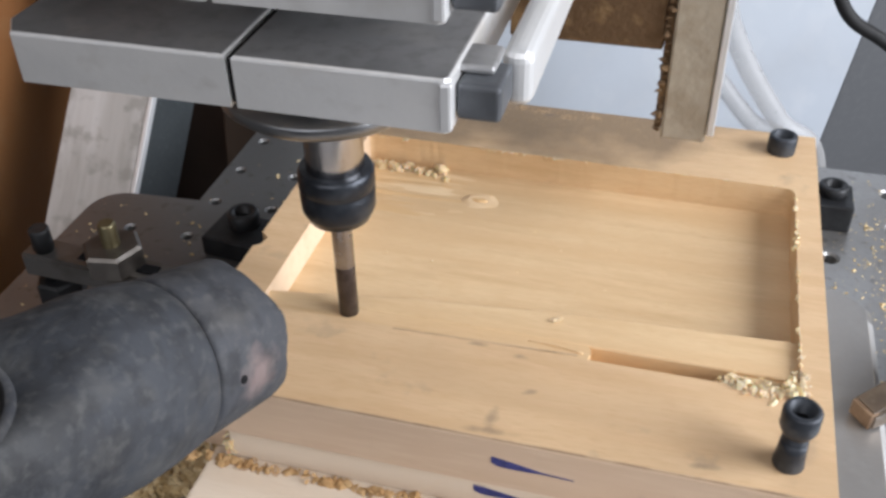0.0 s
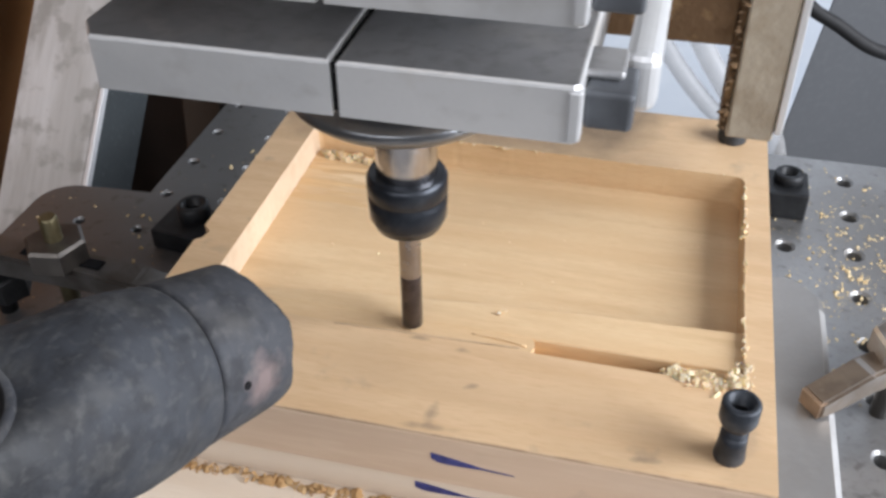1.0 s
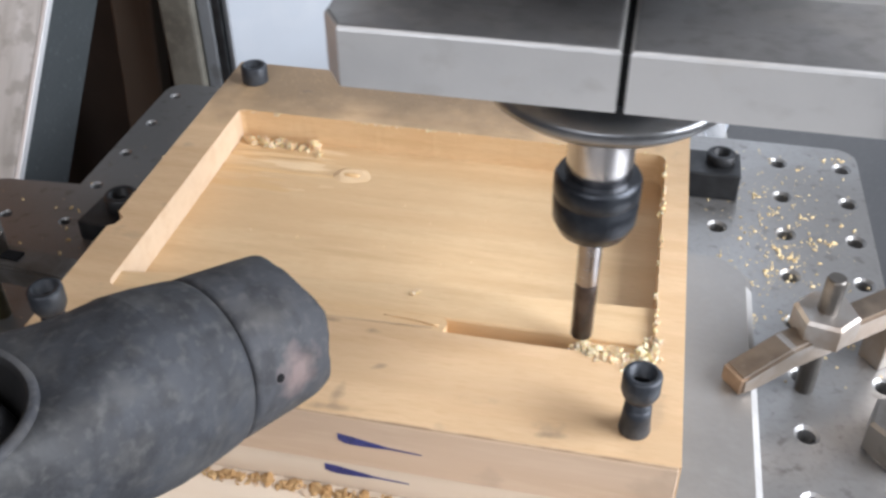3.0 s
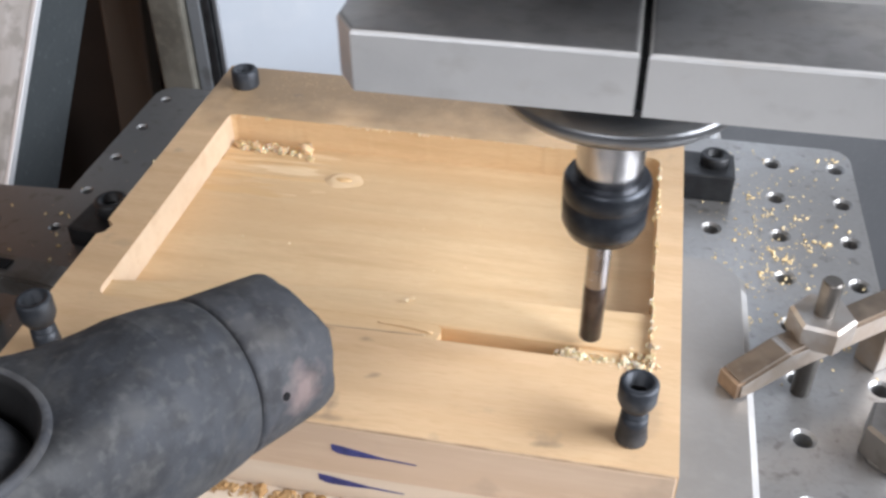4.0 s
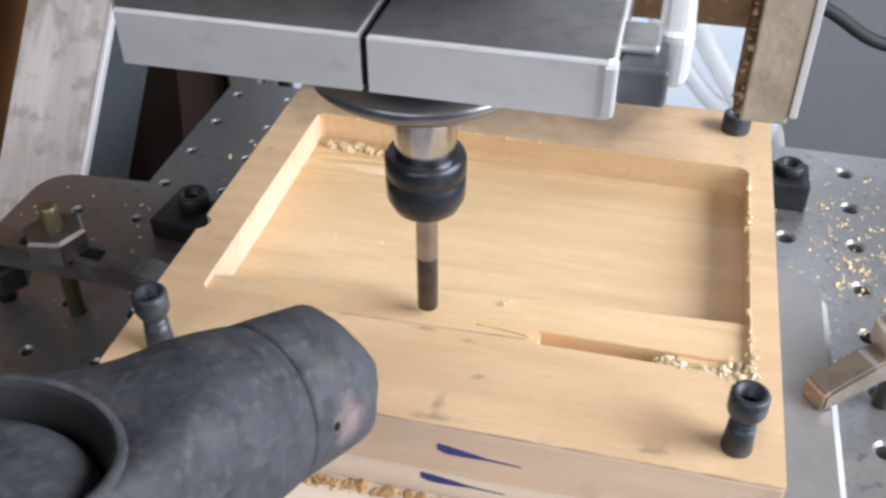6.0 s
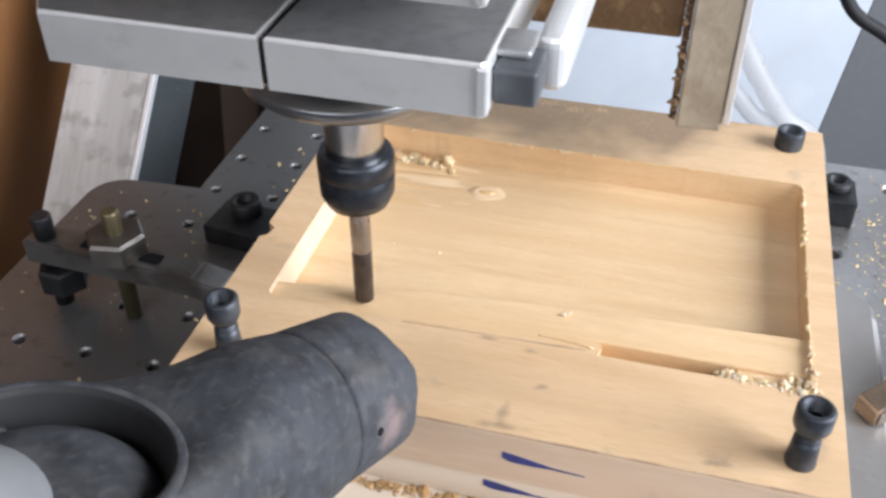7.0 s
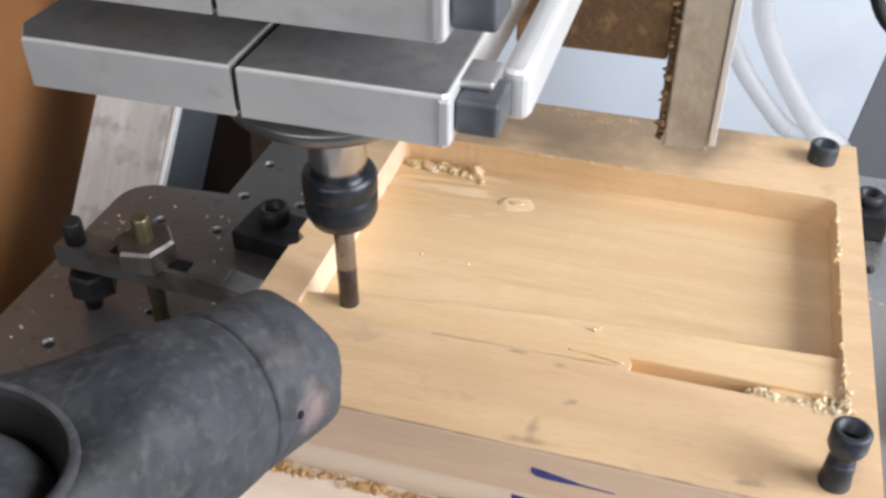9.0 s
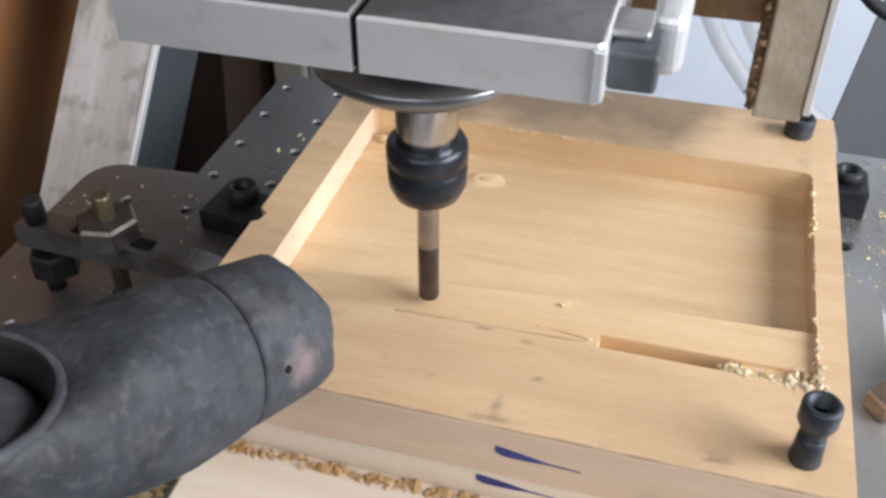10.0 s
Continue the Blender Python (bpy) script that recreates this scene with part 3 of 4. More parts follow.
def workpiece():
    rng = random.Random(4)
    work = empty("wooden_workpiece", (0, 0, 0.039), "pale pine block with a milled rectangular pocket", "wooden board")
    bm = bmesh.new()
    outer = [(BX0, BY0), (BX1, BY0), (BX1, BY1), (BX0, BY1), (BX0, -0.186), (BX0 + 0.003, -0.1885), (BX0 + 0.002, -0.1925), (BX0, -0.194)]
    inner = rounded([(PX0, PY0, 0.0035), (PX1, PY0, 0.0035), (PX1, PY1, 0.0035), (PX0, PY1 + 0.0016, 0.0022)], 5)
    dense = []
    for a, b in zip(inner, inner[1:] + inner[:1]):
        n = max(1, int((Vector(b) - Vector(a)).length / 0.0018))
        dense += [(a[0] + (b[0] - a[0]) * k / n + rng.uniform(-0.00005, 0.00005), a[1] + (b[1] - a[1]) * k / n + rng.uniform(-0.00005, 0.00005)) for k in range(n)]
    rings, edges = [], []
    for lp in (outer, dense):
        vs = [bm.verts.new((x, y, TOP)) for x, y in lp]
        rings.append(vs)
        edges += [bm.edges.new((a, b)) for a, b in zip(vs, vs[1:] + vs[:1])]
    bmesh.ops.triangle_fill(bm, edges=edges, use_beauty=True, normal=(0, 0, 1))
    for vs, z in zip(rings, (0.0505, FLOOR_Z)):
        low = [bm.verts.new((v.co.x, v.co.y, z)) for v in vs]
        for i in range(len(vs)):
            j = (i + 1) % len(vs)
            bm.faces.new((vs[i], vs[j], low[j], low[i]))
        bm.faces.new(low)
    bmesh.ops.recalc_face_normals(bm, faces=bm.faces)
    for f in bm.faces:
        c = f.calc_center_median()
        if abs(f.normal.z) < 0.5 and PX0 - 0.001 < c.x < PX1 + 0.001 and PY0 - 0.001 < c.y < PY1 + 0.003:
            f.material_index = 2 if f.normal.x > 0.7 else 1
    moved(bm, Matrix.Translation((0, 0, -0.039)))
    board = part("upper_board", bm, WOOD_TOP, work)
    board.data.materials.append(WOOD)
    board.data.materials.append(CUT)
    # the pocket's floor and the shallower front ledge, with the slot left open along its front
    fl = box(PX0 - 0.001, PX1 + 0.001, PY0 - 0.001, PY1 + 0.0025, FLOOR_Z - 0.002, FLOOR_Z + 0.0003, 0)
    ledge = [prism([(PX0 - 0.001, PY0 + 0.0078), (PX1 + 0.001, PY0 + 0.0078), (PX1 + 0.001, -0.1965), (-0.12, -0.1995), (-0.17, -0.2045), (PX0 - 0.001, -0.2115)], FLOOR_Z, LEDGE_Z, 0.0006),
             prism(rounded([(PX0 - 0.001, PY0 - 0.001, 0), (-0.1162, PY0 - 0.001, 0), (-0.1137, PY0 + 0.0085, 0.0030), (PX0 - 0.001, PY0 + 0.0085, 0)]), FLOOR_Z, LEDGE_Z - 0.0002, 0),
             box(-0.0765, PX1 + 0.001, PY0 - 0.001, PY0 + 0.0085, FLOOR_Z, LEDGE_Z - 0.0014, 0),
             box(-0.117, -0.076, PY0 - 0.001, PY0 + 0.0085, FLOOR_Z, LEDGE_Z - 0.0062, 0)]
    part("pocket_floor", moved(joined(fl, *ledge), Matrix.Translation((0, 0, -0.039))), WOOD, work, "freshly milled pine pocket floor")
    part("splinter", moved(pipe([(-0.1330, -0.2146, LEDGE_Z - 0.0004), (-0.1250, -0.2152, LEDGE_Z), (-0.1168, -0.2164, LEDGE_Z)], 0.00035, 8, 5), Matrix.Translation((0, 0, -0.039))), WOOD, work, "pale torn splinter along the cut")
    line = [(-0.1720 + 0.0540 * k / 24, -0.2216 + 0.0018 * (k / 24) ** 0.8 + rng.uniform(-0.00012, 0.00012), TOP - 0.039) for k in range(25)]
    part("split_line", pipe(line, 0.00022, 6, 2), GLUE, work, "thin dark split along the cut")
    # a thin layer not yet milled off, and a knot beside it
    relief = bmesh.new()
    nx, ny, x0, x1, y0, y1 = 60, 44, PX0 + 0.0004, -0.1640, -0.1520, PY1 + 0.0008
    rows = []
    for j in range(ny + 1):
        row = []
        for i in range(nx + 1):
            u, v = i / nx, j / ny
            x, y = x0 + (x1 - x0) * u, y0 + (y1 - y0) * v
            wave = 0.5 + noise.noise(Vector((x * 55, y * 480, 3.0))) * 0.9 + noise.noise(Vector((x * 30, y * 160, 9.0))) * 0.5
            fade = min(1, 2.2 * (1 - u)) * min(1, 3.5 * v) * min(1, 6 * (1.02 - v))
            row.append(relief.verts.new((x, y, FLOOR_Z - 0.0388 - 0.0002 + 0.0012 * max(0, wave) * fade)))
        rows.append(row)
    for p, q in zip(rows, rows[1:]):
        for i in range(nx):
            relief.faces.new((p[i], p[i + 1], q[i + 1], q[i])).smooth = True
    part("unmilled_layer", relief, STREAKY, work, "thin uneven remnant of streaky pine")
    # the knot: a low oval swell with a raised ring and a sunk heart
    mound = bmesh.new()
    rings = []
    for k in range(13):
        q = k / 12
        ring = []
        for i in range(36):
            a = 2 * math.pi * i / 36
            wob = 1.1 + 0.16 * noise.noise(Vector((math.cos(a) * 1.2, math.sin(a) * 1.2, 4.0)))
            crest = 0.0008 * math.exp(-((q - 0.42) / 0.22) ** 2) * (0.8 + 0.4 * math.sin(a - 0.9)) + 0.0007 * (1 - q) ** 2 - 0.0001
            ring.append(mound.verts.new((-0.1665 + 0.0092 * q * wob * math.cos(a), -0.1345 + 0.0064 * q * wob * math.sin(a), FLOOR_Z - 0.0388 + crest)))
        rings.append(ring)
    for p, q in zip(rings, rings[1:]):
        for i in range(36):
            mound.faces.new((p[i], p[(i + 1) % 36], q[(i + 1) % 36], q[i])).smooth = True
    oval = part("knot", mound, KNOT, work, "raised oval knot with an orange heart")
    heart = bmesh.new()
    bmesh.ops.create_uvsphere(heart, u_segments=20, v_segments=10, radius=1)
    part("knot_heart", smooth(moved(heart, Matrix.Translation((-0.1668, -0.1345, FLOOR_Z - 0.0384)) @ Matrix.Diagonal((0.0034, 0.0013, 0.0010, 1)))), KNOT_HEART, oval)
    part("middle_board", moved(box(-0.2125, BX1 - 0.0008, BY0 + 0.0008, BY1, 0.039, 0.0502, 0.0005), Matrix.Translation((0, 0, -0.039))), WOOD_WHITE, work, "whitish pine board")
    part("packing_piece", moved(box(-0.2280, -0.2132, BY0 + 0.0030, BY1, 0.039, 0.0503, 0.0008), Matrix.Translation((0, 0, -0.039))), WOOD_PALE, work, "rough brownish packing piece")
    torn = bmesh.new()
    for _ in range(16):
        crumb(torn, rng, (-0.2128 + rng.uniform(-0.0016, 0.0012), BY0 + rng.uniform(0.0002, 0.0016), 0.0002 + rng.uniform(0, 0.0092)), rng.uniform(0.0016, 0.0034))
    part("torn_end", torn, CHIP, work, "torn white fibres on the board's end")
    face = moved(box(BX0 + 0.0004, BX1 - 0.0004, BY0 - 0.0006, BY0 + 0.002, 0.0508, 0.0682, 0.0004), Matrix.Translation((0, 0, -0.039)))
    part("glue_line", moved(box(BX0 + 0.0006, BX1 - 0.0006, BY0 - 0.0004, BY0 + 0.002, 0.0683, 0.06895, 0.0002), Matrix.Translation((0, 0, -0.039))), GLUE, work, "worn brown glue line")
    edge = part("front_strip", face, WOOD_PALE, work, "pale pine edge strip")
    for x0, x1, z0, z1 in ((-0.1345, -0.1125, 0.0612, 0.0590), (-0.1395, -0.1165, 0.0468, 0.0450)):
        strip = bmesh.new()
        n, lo, hi = 14, [], []
        for k in range(n + 1):
            u = k / n
            z = z0 + (z1 - z0) * u ** 0.5 - 0.039
            w = (0.00140 * (1 - min(1, u * 1.7)) ** 0.7 + 0.0003 * (1 - u) ** 0.5) * min(1, 0.6 + 4 * u) + 0.00005
            lo.append((x0 + (x1 - x0) * u, z - w))
            hi.append((x0 + (x1 - x0) * u, z + w))
        y = BY0 - (0.0008 if z0 > 0.05 else -0.0006)
        a = [strip.verts.new((x, y, z)) for x, z in lo]
        b = [strip.verts.new((x, y, z)) for x, z in hi]
        c = [strip.verts.new((x, y + 0.0003, z)) for x, z in lo]
        d = [strip.verts.new((x, y + 0.0003, z)) for x, z in hi]
        for k in range(n):
            strip.faces.new((a[k], a[k + 1], b[k + 1], b[k]))
            strip.faces.new((b[k], b[k + 1], d[k + 1], d[k]))
            strip.faces.new((c[k], c[k + 1], a[k + 1], a[k]))
        part("ink_stroke", strip, INK, work, "blue marker pen stroke")


workpiece()


def rim_dust():
    rng = random.Random(5)
    bm = bmesh.new()
    for _ in range(1500):
        x, y = rng.uniform(BX0 + 0.02, -0.088), BY1 - abs(rng.gauss(0, 0.014))
        if y > PY1 + 0.002:
            crumb(bm, rng, (x, y, TOP - 0.00005), rng.uniform(0.0002, 0.0006))
    for x, y, r in ((-0.1540, -0.0822, 0.0022), (-0.1430, -0.0850, 0.0026), (-0.1330, -0.0832, 0.0016), (-0.1620, -0.0815, 0.0014)):
        for _ in range(60):
            crumb(bm, rng, (rng.gauss(x, r), min(BY1 - 0.0004, rng.gauss(y, r * 0.5)), TOP - 0.00005), rng.uniform(0.0004, 0.0010))
    tagged(part("dust_on_board", bm, DUST_BROWN), "brown dust on the rear rim of the board", "sawdust", kind="stuff")


rim_dust()
tagged(part("spoil_board", box(-0.2190, -0.051, -0.292, -0.0795, 0.016, 0.0388, 0.0008), WOOD_WHITE), "whitish pine board under the workpiece", "wooden board")


def cap_screw(name, place, stand, label, k=1.0):
    """A socket cap screw whose head stands above the board."""
    ob = empty(name, place, label, "screw", "screws in the workpiece")
    low = stand - 0.0012 if stand else 0
    foot = [(0.0037 * k, low), (0.0046 * k, low + 0.0016), (0.0051 * k, low + 0.0028)] if stand else [(0.0050, 0.0), (0.0051, 0.0003)]
    head = lathe([*foot, (0.0051 * k, stand + 0.0064), (0.0046 * k, stand + 0.0070), (0.0034 * k, stand + 0.0070), (0.0032 * k, stand + 0.0026)], 28)
    top = part("head", head, BLACK, ob)
    part("socket", lathe([(0.0031 * k, stand + 0.0027), (0.0031 * k, stand + 0.0030)], 6), DARK, top)
    if stand > 0.001:
        part("shank", lathe([(0.0035 * k, 0), (0.0035 * k, stand + 0.0002)], 20), BLACK, ob)
        part("collar", lathe([(0.0042 * k, 0), (0.0043 * k, 0.0005), (0.0040 * k, 0.0030), (0.0038 * k, 0.0060), (0.0036 * k, 0.0088)], 24), BLACK, ob)
    return ob


cap_screw("cap_screw", (-0.0612, -0.2455, TOP), 0.0122, "tall black socket cap screw standing proud of the board", 0.92)
cap_screw("cap_screw", (-0.2155, -0.2455, TOP), 0.0122, "tall black socket cap screw standing proud of the board", 0.92)
cap_screw("cap_screw", (-0.0622, -0.0915, TOP), 0.0, "black socket cap screw seated in the board")
cap_screw("cap_screw", (-0.2175, -0.0930, TOP), 0.0, "black socket cap screw seated in the board")


# ---- clamps and stops on the bed ----
def hex_nut(name, r, z0, z1, mat, parent, at):
    return part(name, moved(lathe([(r, z0), (r, z1 - 0.0012), (r * 0.9, z1)], 6), Matrix.Translation((*at, 0)) @ pose(0, 0, 0, 0, 0, 12)), mat, parent)


def stop_block(place, turn, w, d, h, label, sx=0.003, sy=0.004, k=1.0, cap=0.007):
    ob = empty("stop_block", place, label, "stop block", "stop blocks", turn)
    part("block", box(-w / 2, w / 2, -d / 2, d / 2, 0, h, 0.0008), BLACK_DEEP, ob)
    screw = part("screw_head", moved(lathe([(0.0055 * k, h), (0.0058 * k, h + 0.0004), (0.0058 * k, h + cap - 0.0006), (0.0052 * k, h + cap), (0.0034 * k, h + cap), (0.0032 * k, h + cap - 0.004)], 24), Matrix.Translation((sx, sy, 0))), BLACK_DEEP, ob)
    part("screw_socket", moved(lathe([(0.0031 * k, h + cap - 0.0039), (0.0031 * k, h + cap - 0.0036)], 6), Matrix.Translation((sx, sy, 0))), DARK, screw)


stop_block((-0.0335, -0.0270, 0), 0, 0.027, 0.020, 0.0132, "black steel stop block screwed to the table", 0.0045, 0.0015, 1.1, 0.0046)
stop_block((-0.2780, -0.1120, 0), -6, 0.032, 0.022, 0.0095, "low black steel stop block screwed to the table", -0.0025, 0.004, 1.22)


def strap_clamp(place, turn, mat, nut_mat, stud_mat, label, length, back, bolt):
    """A strap clamp: its tip at the origin on the plate, the bar running along x."""
    ob = empty("strap_clamp", place, label, "clamp", "strap clamps", turn)
    w = 0.0064 if bolt else 0.0050
    bar = bmesh.new()
    side = [(0.0, 0.0), (0.0, 0.0035), (0.008, 0.0078), (0.018, 0.0122), (0.030, 0.0142), (0.046, 0.0150), (length, 0.0160), (length, 0.0052), (0.046, 0.0058), (0.030, 0.0050), (0.018, 0.0026), (0.008, 0.0)] if bolt else [(0.0, 0.0), (0.0, 0.007), (0.020, 0.013), (length, 0.0165), (length, 0.0065), (0.022, 0.003), (0.006, 0.0)]
    f = bar.faces.new([bar.verts.new((x, -w, z)) for x, z in side])
    up = bmesh.ops.extrude_face_region(bar, geom=[f])["geom"]
    bmesh.ops.translate(bar, vec=(0, 2 * w, 0), verts=[v for v in up if isinstance(v, bmesh.types.BMVert)])
    bmesh.ops.recalc_face_normals(bar, faces=bar.faces)
    bmesh.ops.bevel(bar, geom=bar.edges[:], offset=0.0011, segments=2, affect="EDGES")
    body = part("bar", bar, mat, ob)
    body.data.materials.append(WORN_EDGE)
    body.data.materials.append(PATINA)
    for f in body.data.polygons:
        straight = max(abs(c) for c in f.normal) > 0.93 or (abs(f.normal.y) < 0.02 and f.area > 1e-5)
        f.material_index = 0 if straight else 1
        if not bolt and f.normal.z > 0.8 and f.area > 1e-5:
            f.material_index = 2
    if not bolt:
        part("rusty_toe", box(-0.0006, 0.004, -w + 0.0005, w - 0.0005, 0.0006, 0.0068, 0.0003), RUSTY, ob, "rusty brown clamp toe")
    if bolt:
        part("black_toe", moved(box(0.0, 0.0185, -w + 0.0012, w - 0.0003, 0.0, 0.0008, 0.0002), pose(0.0004, 0, 0.0040, 0, -25.5, 0)), DARK, ob, "black sloping clamp toe")
        part("slot", box(back - 0.018, back + 0.016, -0.0024, 0.0024, 0.0132, 0.01585, 0), DARK, ob)
    hex_nut("nut", 0.0118 if bolt else 0.0108, 0.0150 if bolt else 0.0115, 0.0245 if bolt else 0.0210, nut_mat, ob, (back, 0))
    part("stud", moved(lathe([(0.0034, -place[2]), (0.0034, 0.0335), (0.0028, 0.0345)], 16), Matrix.Translation((back, 0, 0))), stud_mat, ob)
    if bolt:
        part("jack_screw", moved(lathe([(0.0036, -place[2]), (0.0036, 0.017), (0.0040, 0.017), (0.0040, 0.0255), (0.0035, 0.0262)], 20), Matrix.Translation((length - 0.008, 0.001, 0))), BLACK_DEEP, ob)
        part("lock_nut", moved(lathe([(0.0095, 0.0), (0.0095, 0.0095), (0.0085, 0.0105)], 6), Matrix.Translation((length - 0.010, 0, -0.008))), BLACK_DEEP, ob)
    else:
        part("heel_block", box(length - 0.020, length - 0.002, -w, w, -place[2], 0.0068, 0.0006), mat, ob)
    return ob


strap_clamp((-0.0278, -0.1715, 0.016), 37, CLAMP_LIGHT, CLAMP_LIGHT, DARK_NUT, "worn bright steel strap clamp with hex nut", 0.085, 0.0355, False)
strap_clamp((-0.2370, -0.1752, 0.0165), 177.3, CLAMP_STEEL, DARK_NUT, BRASS, "dark worn steel strap clamp with hex nut", 0.1038, 0.0640, True)


def hex_bolt():
    ob = empty("hex_bolt", (0.0290, -0.1730, 0.0), "large grey hex bolt head on the machine table", "bolt")
    part("washer", lathe([(0.0112, 0), (0.0112, 0.0012)], 28), CLAMP_STEEL, ob)
    hex_nut("head", 0.0128, 0.0012, 0.0135, CLAMP_STEEL, ob, (0, 0))


hex_bolt()


# ---- the milling head ----
def milling_head():
    head = empty("milling_head", (-0.19, -0.2116, 0.0635), "aluminium milling spindle head with a cutter", "milling machine")
    part("cutter", lathe([(0.0022, 0.0016), (0.0029, 0.0022), (0.0030, 0.020), (0.0029, 0.021)], 24), CARBIDE, head, "dark carbide milling cutter")
    part("cutter_shank", lathe([(0.0030, 0.0205), (0.0030, 0.045)], 24, False), SHANK, head)
    nut = part("collet_nut", lathe([(0.0050, 0.0378), (0.0088, 0.0382), (0.0103, 0.0415), (0.0105, 0.0470), (0.0101, 0.0476), (0.0101, 0.0483), (0.0106, 0.0490), (0.0106, 0.0530), (0.0098, 0.0545)], 40), NUT_BLACK, head, "black collet nut")
    part("nose", lathe([(0.0078, 0.0540), (0.0080, 0.0545), (0.0080, 0.0760)], 36, False), CHROME, head, "polished steel spindle nose")
    part("flange", lathe([(0.0075, 0.0742), (0.0190, 0.0748), (0.0250, 0.0762), (0.0276, 0.0785), (0.0280, 0.0806), (0.0274, 0.0815), (0.0200, 0.0822)], 64), FLANGE, head, "dull round steel bearing flange")
    part("body", lathe([(0.0195, 0.0820), (0.0195, 0.2000)], 48), BLACK, head)
    gap = 0.0038
    for name, z0, z1, y0 in (("clamp_plate", 0.1020, 0.1132, -0.0559), ("upper_plate", 0.1250, 0.1400, -0.0590)):
        x0, x1, y1 = -0.0478, 0.0476, 0.036
        left = prism([(x0 + 0.004, y0), (gap - 0.0007, y0), (gap - 0.0007, y1), (x0, y1), (x0, y0 + 0.006)], z0, z1, 0.0009, 3)
        right = prism([(gap + 0.0007, y0), (x1 - 0.001, y0), (x1, y0 + 0.001), (x1, y1), (gap + 0.0007, y1)], z0, z1, 0.0009, 3)
        fixed = part(name, left, ALU, head)
        jaw = part(name, right, ALU, head)
        # top faces take the darker copy, for the shade under the plate above
        for half in (fixed, jaw):
            half.data.materials.append(ALU_SHADED)
            for f in half.data.polygons:
                f.material_index = 1 if f.normal.z > 0.95 else 0
        # near-black box put in the open slit for the shade inside it
        part("slit_shade", box(gap - 0.0008, gap + 0.0008, y0 + 0.0012, y1, z0 + 0.0006, z1 - 0.0012, 0), DARK, head)
        # bright strip added for the highlight on the jaw's right corner
        part("corner_highlight", box(x1 - 0.0022, x1 + 0.0004, y0 - 0.0005, y0 + 0.003, z0 + 0.0004, z1 - 0.0008, 0.0006), ALU_BRIGHT, jaw)
        part("tension_block", box(x1 + 0.0002, x1 + 0.0088, y0 + 0.0035, y0 + 0.015, z0 + 0.0012, z1 - 0.0026, 0.0010, 3), BLOCK_GREY, jaw)
        part("tension_cap", box(x1 - 0.0004, x1 + 0.0066, y0 + 0.008, y0 + 0.018, z1 - 0.0026, z1 - 0.0006, 0.0009, 3), ALU_SHADED, jaw)
    part("side_bar", box(0.0535, 0.0600, -0.040, 0.095, 0.1000, 0.1125, 0.0028, 4), ALU_BRIGHT, head, "bright aluminium side bar")
    post = part("rear_post", box(0.0825, 0.0970, 0.0830, 0.0980, 0.0270, 0.2200, 0.0008), DUSTY, head, "dust-coated metal post")
    part("post_edge", box(0.0972, 0.0996, 0.0825, 0.1000, 0.0300, 0.2200, 0.0004), ALU_BRIGHT, post)
    part("post_side", box(0.0800, 0.0823, 0.0845, 0.0980, 0.0300, 0.2200, 0.0004), RUST, post)
    rng = random.Random(9)
    cake = bmesh.new()
    for k in range(26):
        clump(cake, rng, (0.0806 + rng.uniform(-0.0006, 0.0012), 0.0840, 0.0300 + 0.0028 * k), rng.uniform(0.0008, 0.0022))
    part("caked_dust", cake, RUST, post, "brown caked dust")
    part("cross_bar", box(0.0300, 0.0798, 0.0850, 0.0980, 0.0575, 0.1100, 0.0008), RUST, head, "brown dust-caked cross bar")
    part("carriage_plate", box(-0.1000, 0.1016, 0.1002, 0.1120, 0.1000, 0.2600, 0.0008), ALU_RAW, head)
    return head


head = milling_head()


# ---- the suction nozzle ----
def bent_tube(x, mouth, normal, r0, r1, n=72, steps=14):
    """A socket that runs from the round section at x into its mouth, which faces another way."""
    bm = bmesh.new()
    c, d = Vector(mouth), Vector(normal).normalized()
    side = (Vector((0, 1, 0)) - d * d.y).normalized()
    up = side.cross(d)
    rings = [[] for _ in range(steps + 1)]
    for i in range(n):
        q = 2 * math.pi * i / n
        a = Vector((x, r0 * math.cos(q), r0 * math.sin(q)))
        b = c + r1 * (side * math.cos(q) + up * math.sin(q))
        knee = (a + Vector((-0.5 * (b - a).length, 0, 0))).lerp((a + b) / 2, (1 + math.sin(q)) / 2)
        for k in range(steps + 1):
            u = k / steps
            rings[k].append(bm.verts.new((1 - u) ** 2 * a + 2 * u * (1 - u) * knee + u * u * b))
    for p, q in zip(rings, rings[1:]):
        for i in range(n):
            bm.faces.new((p[i], p[(i + 1) % n], q[(i + 1) % n], q[i])).smooth = True
    return bm


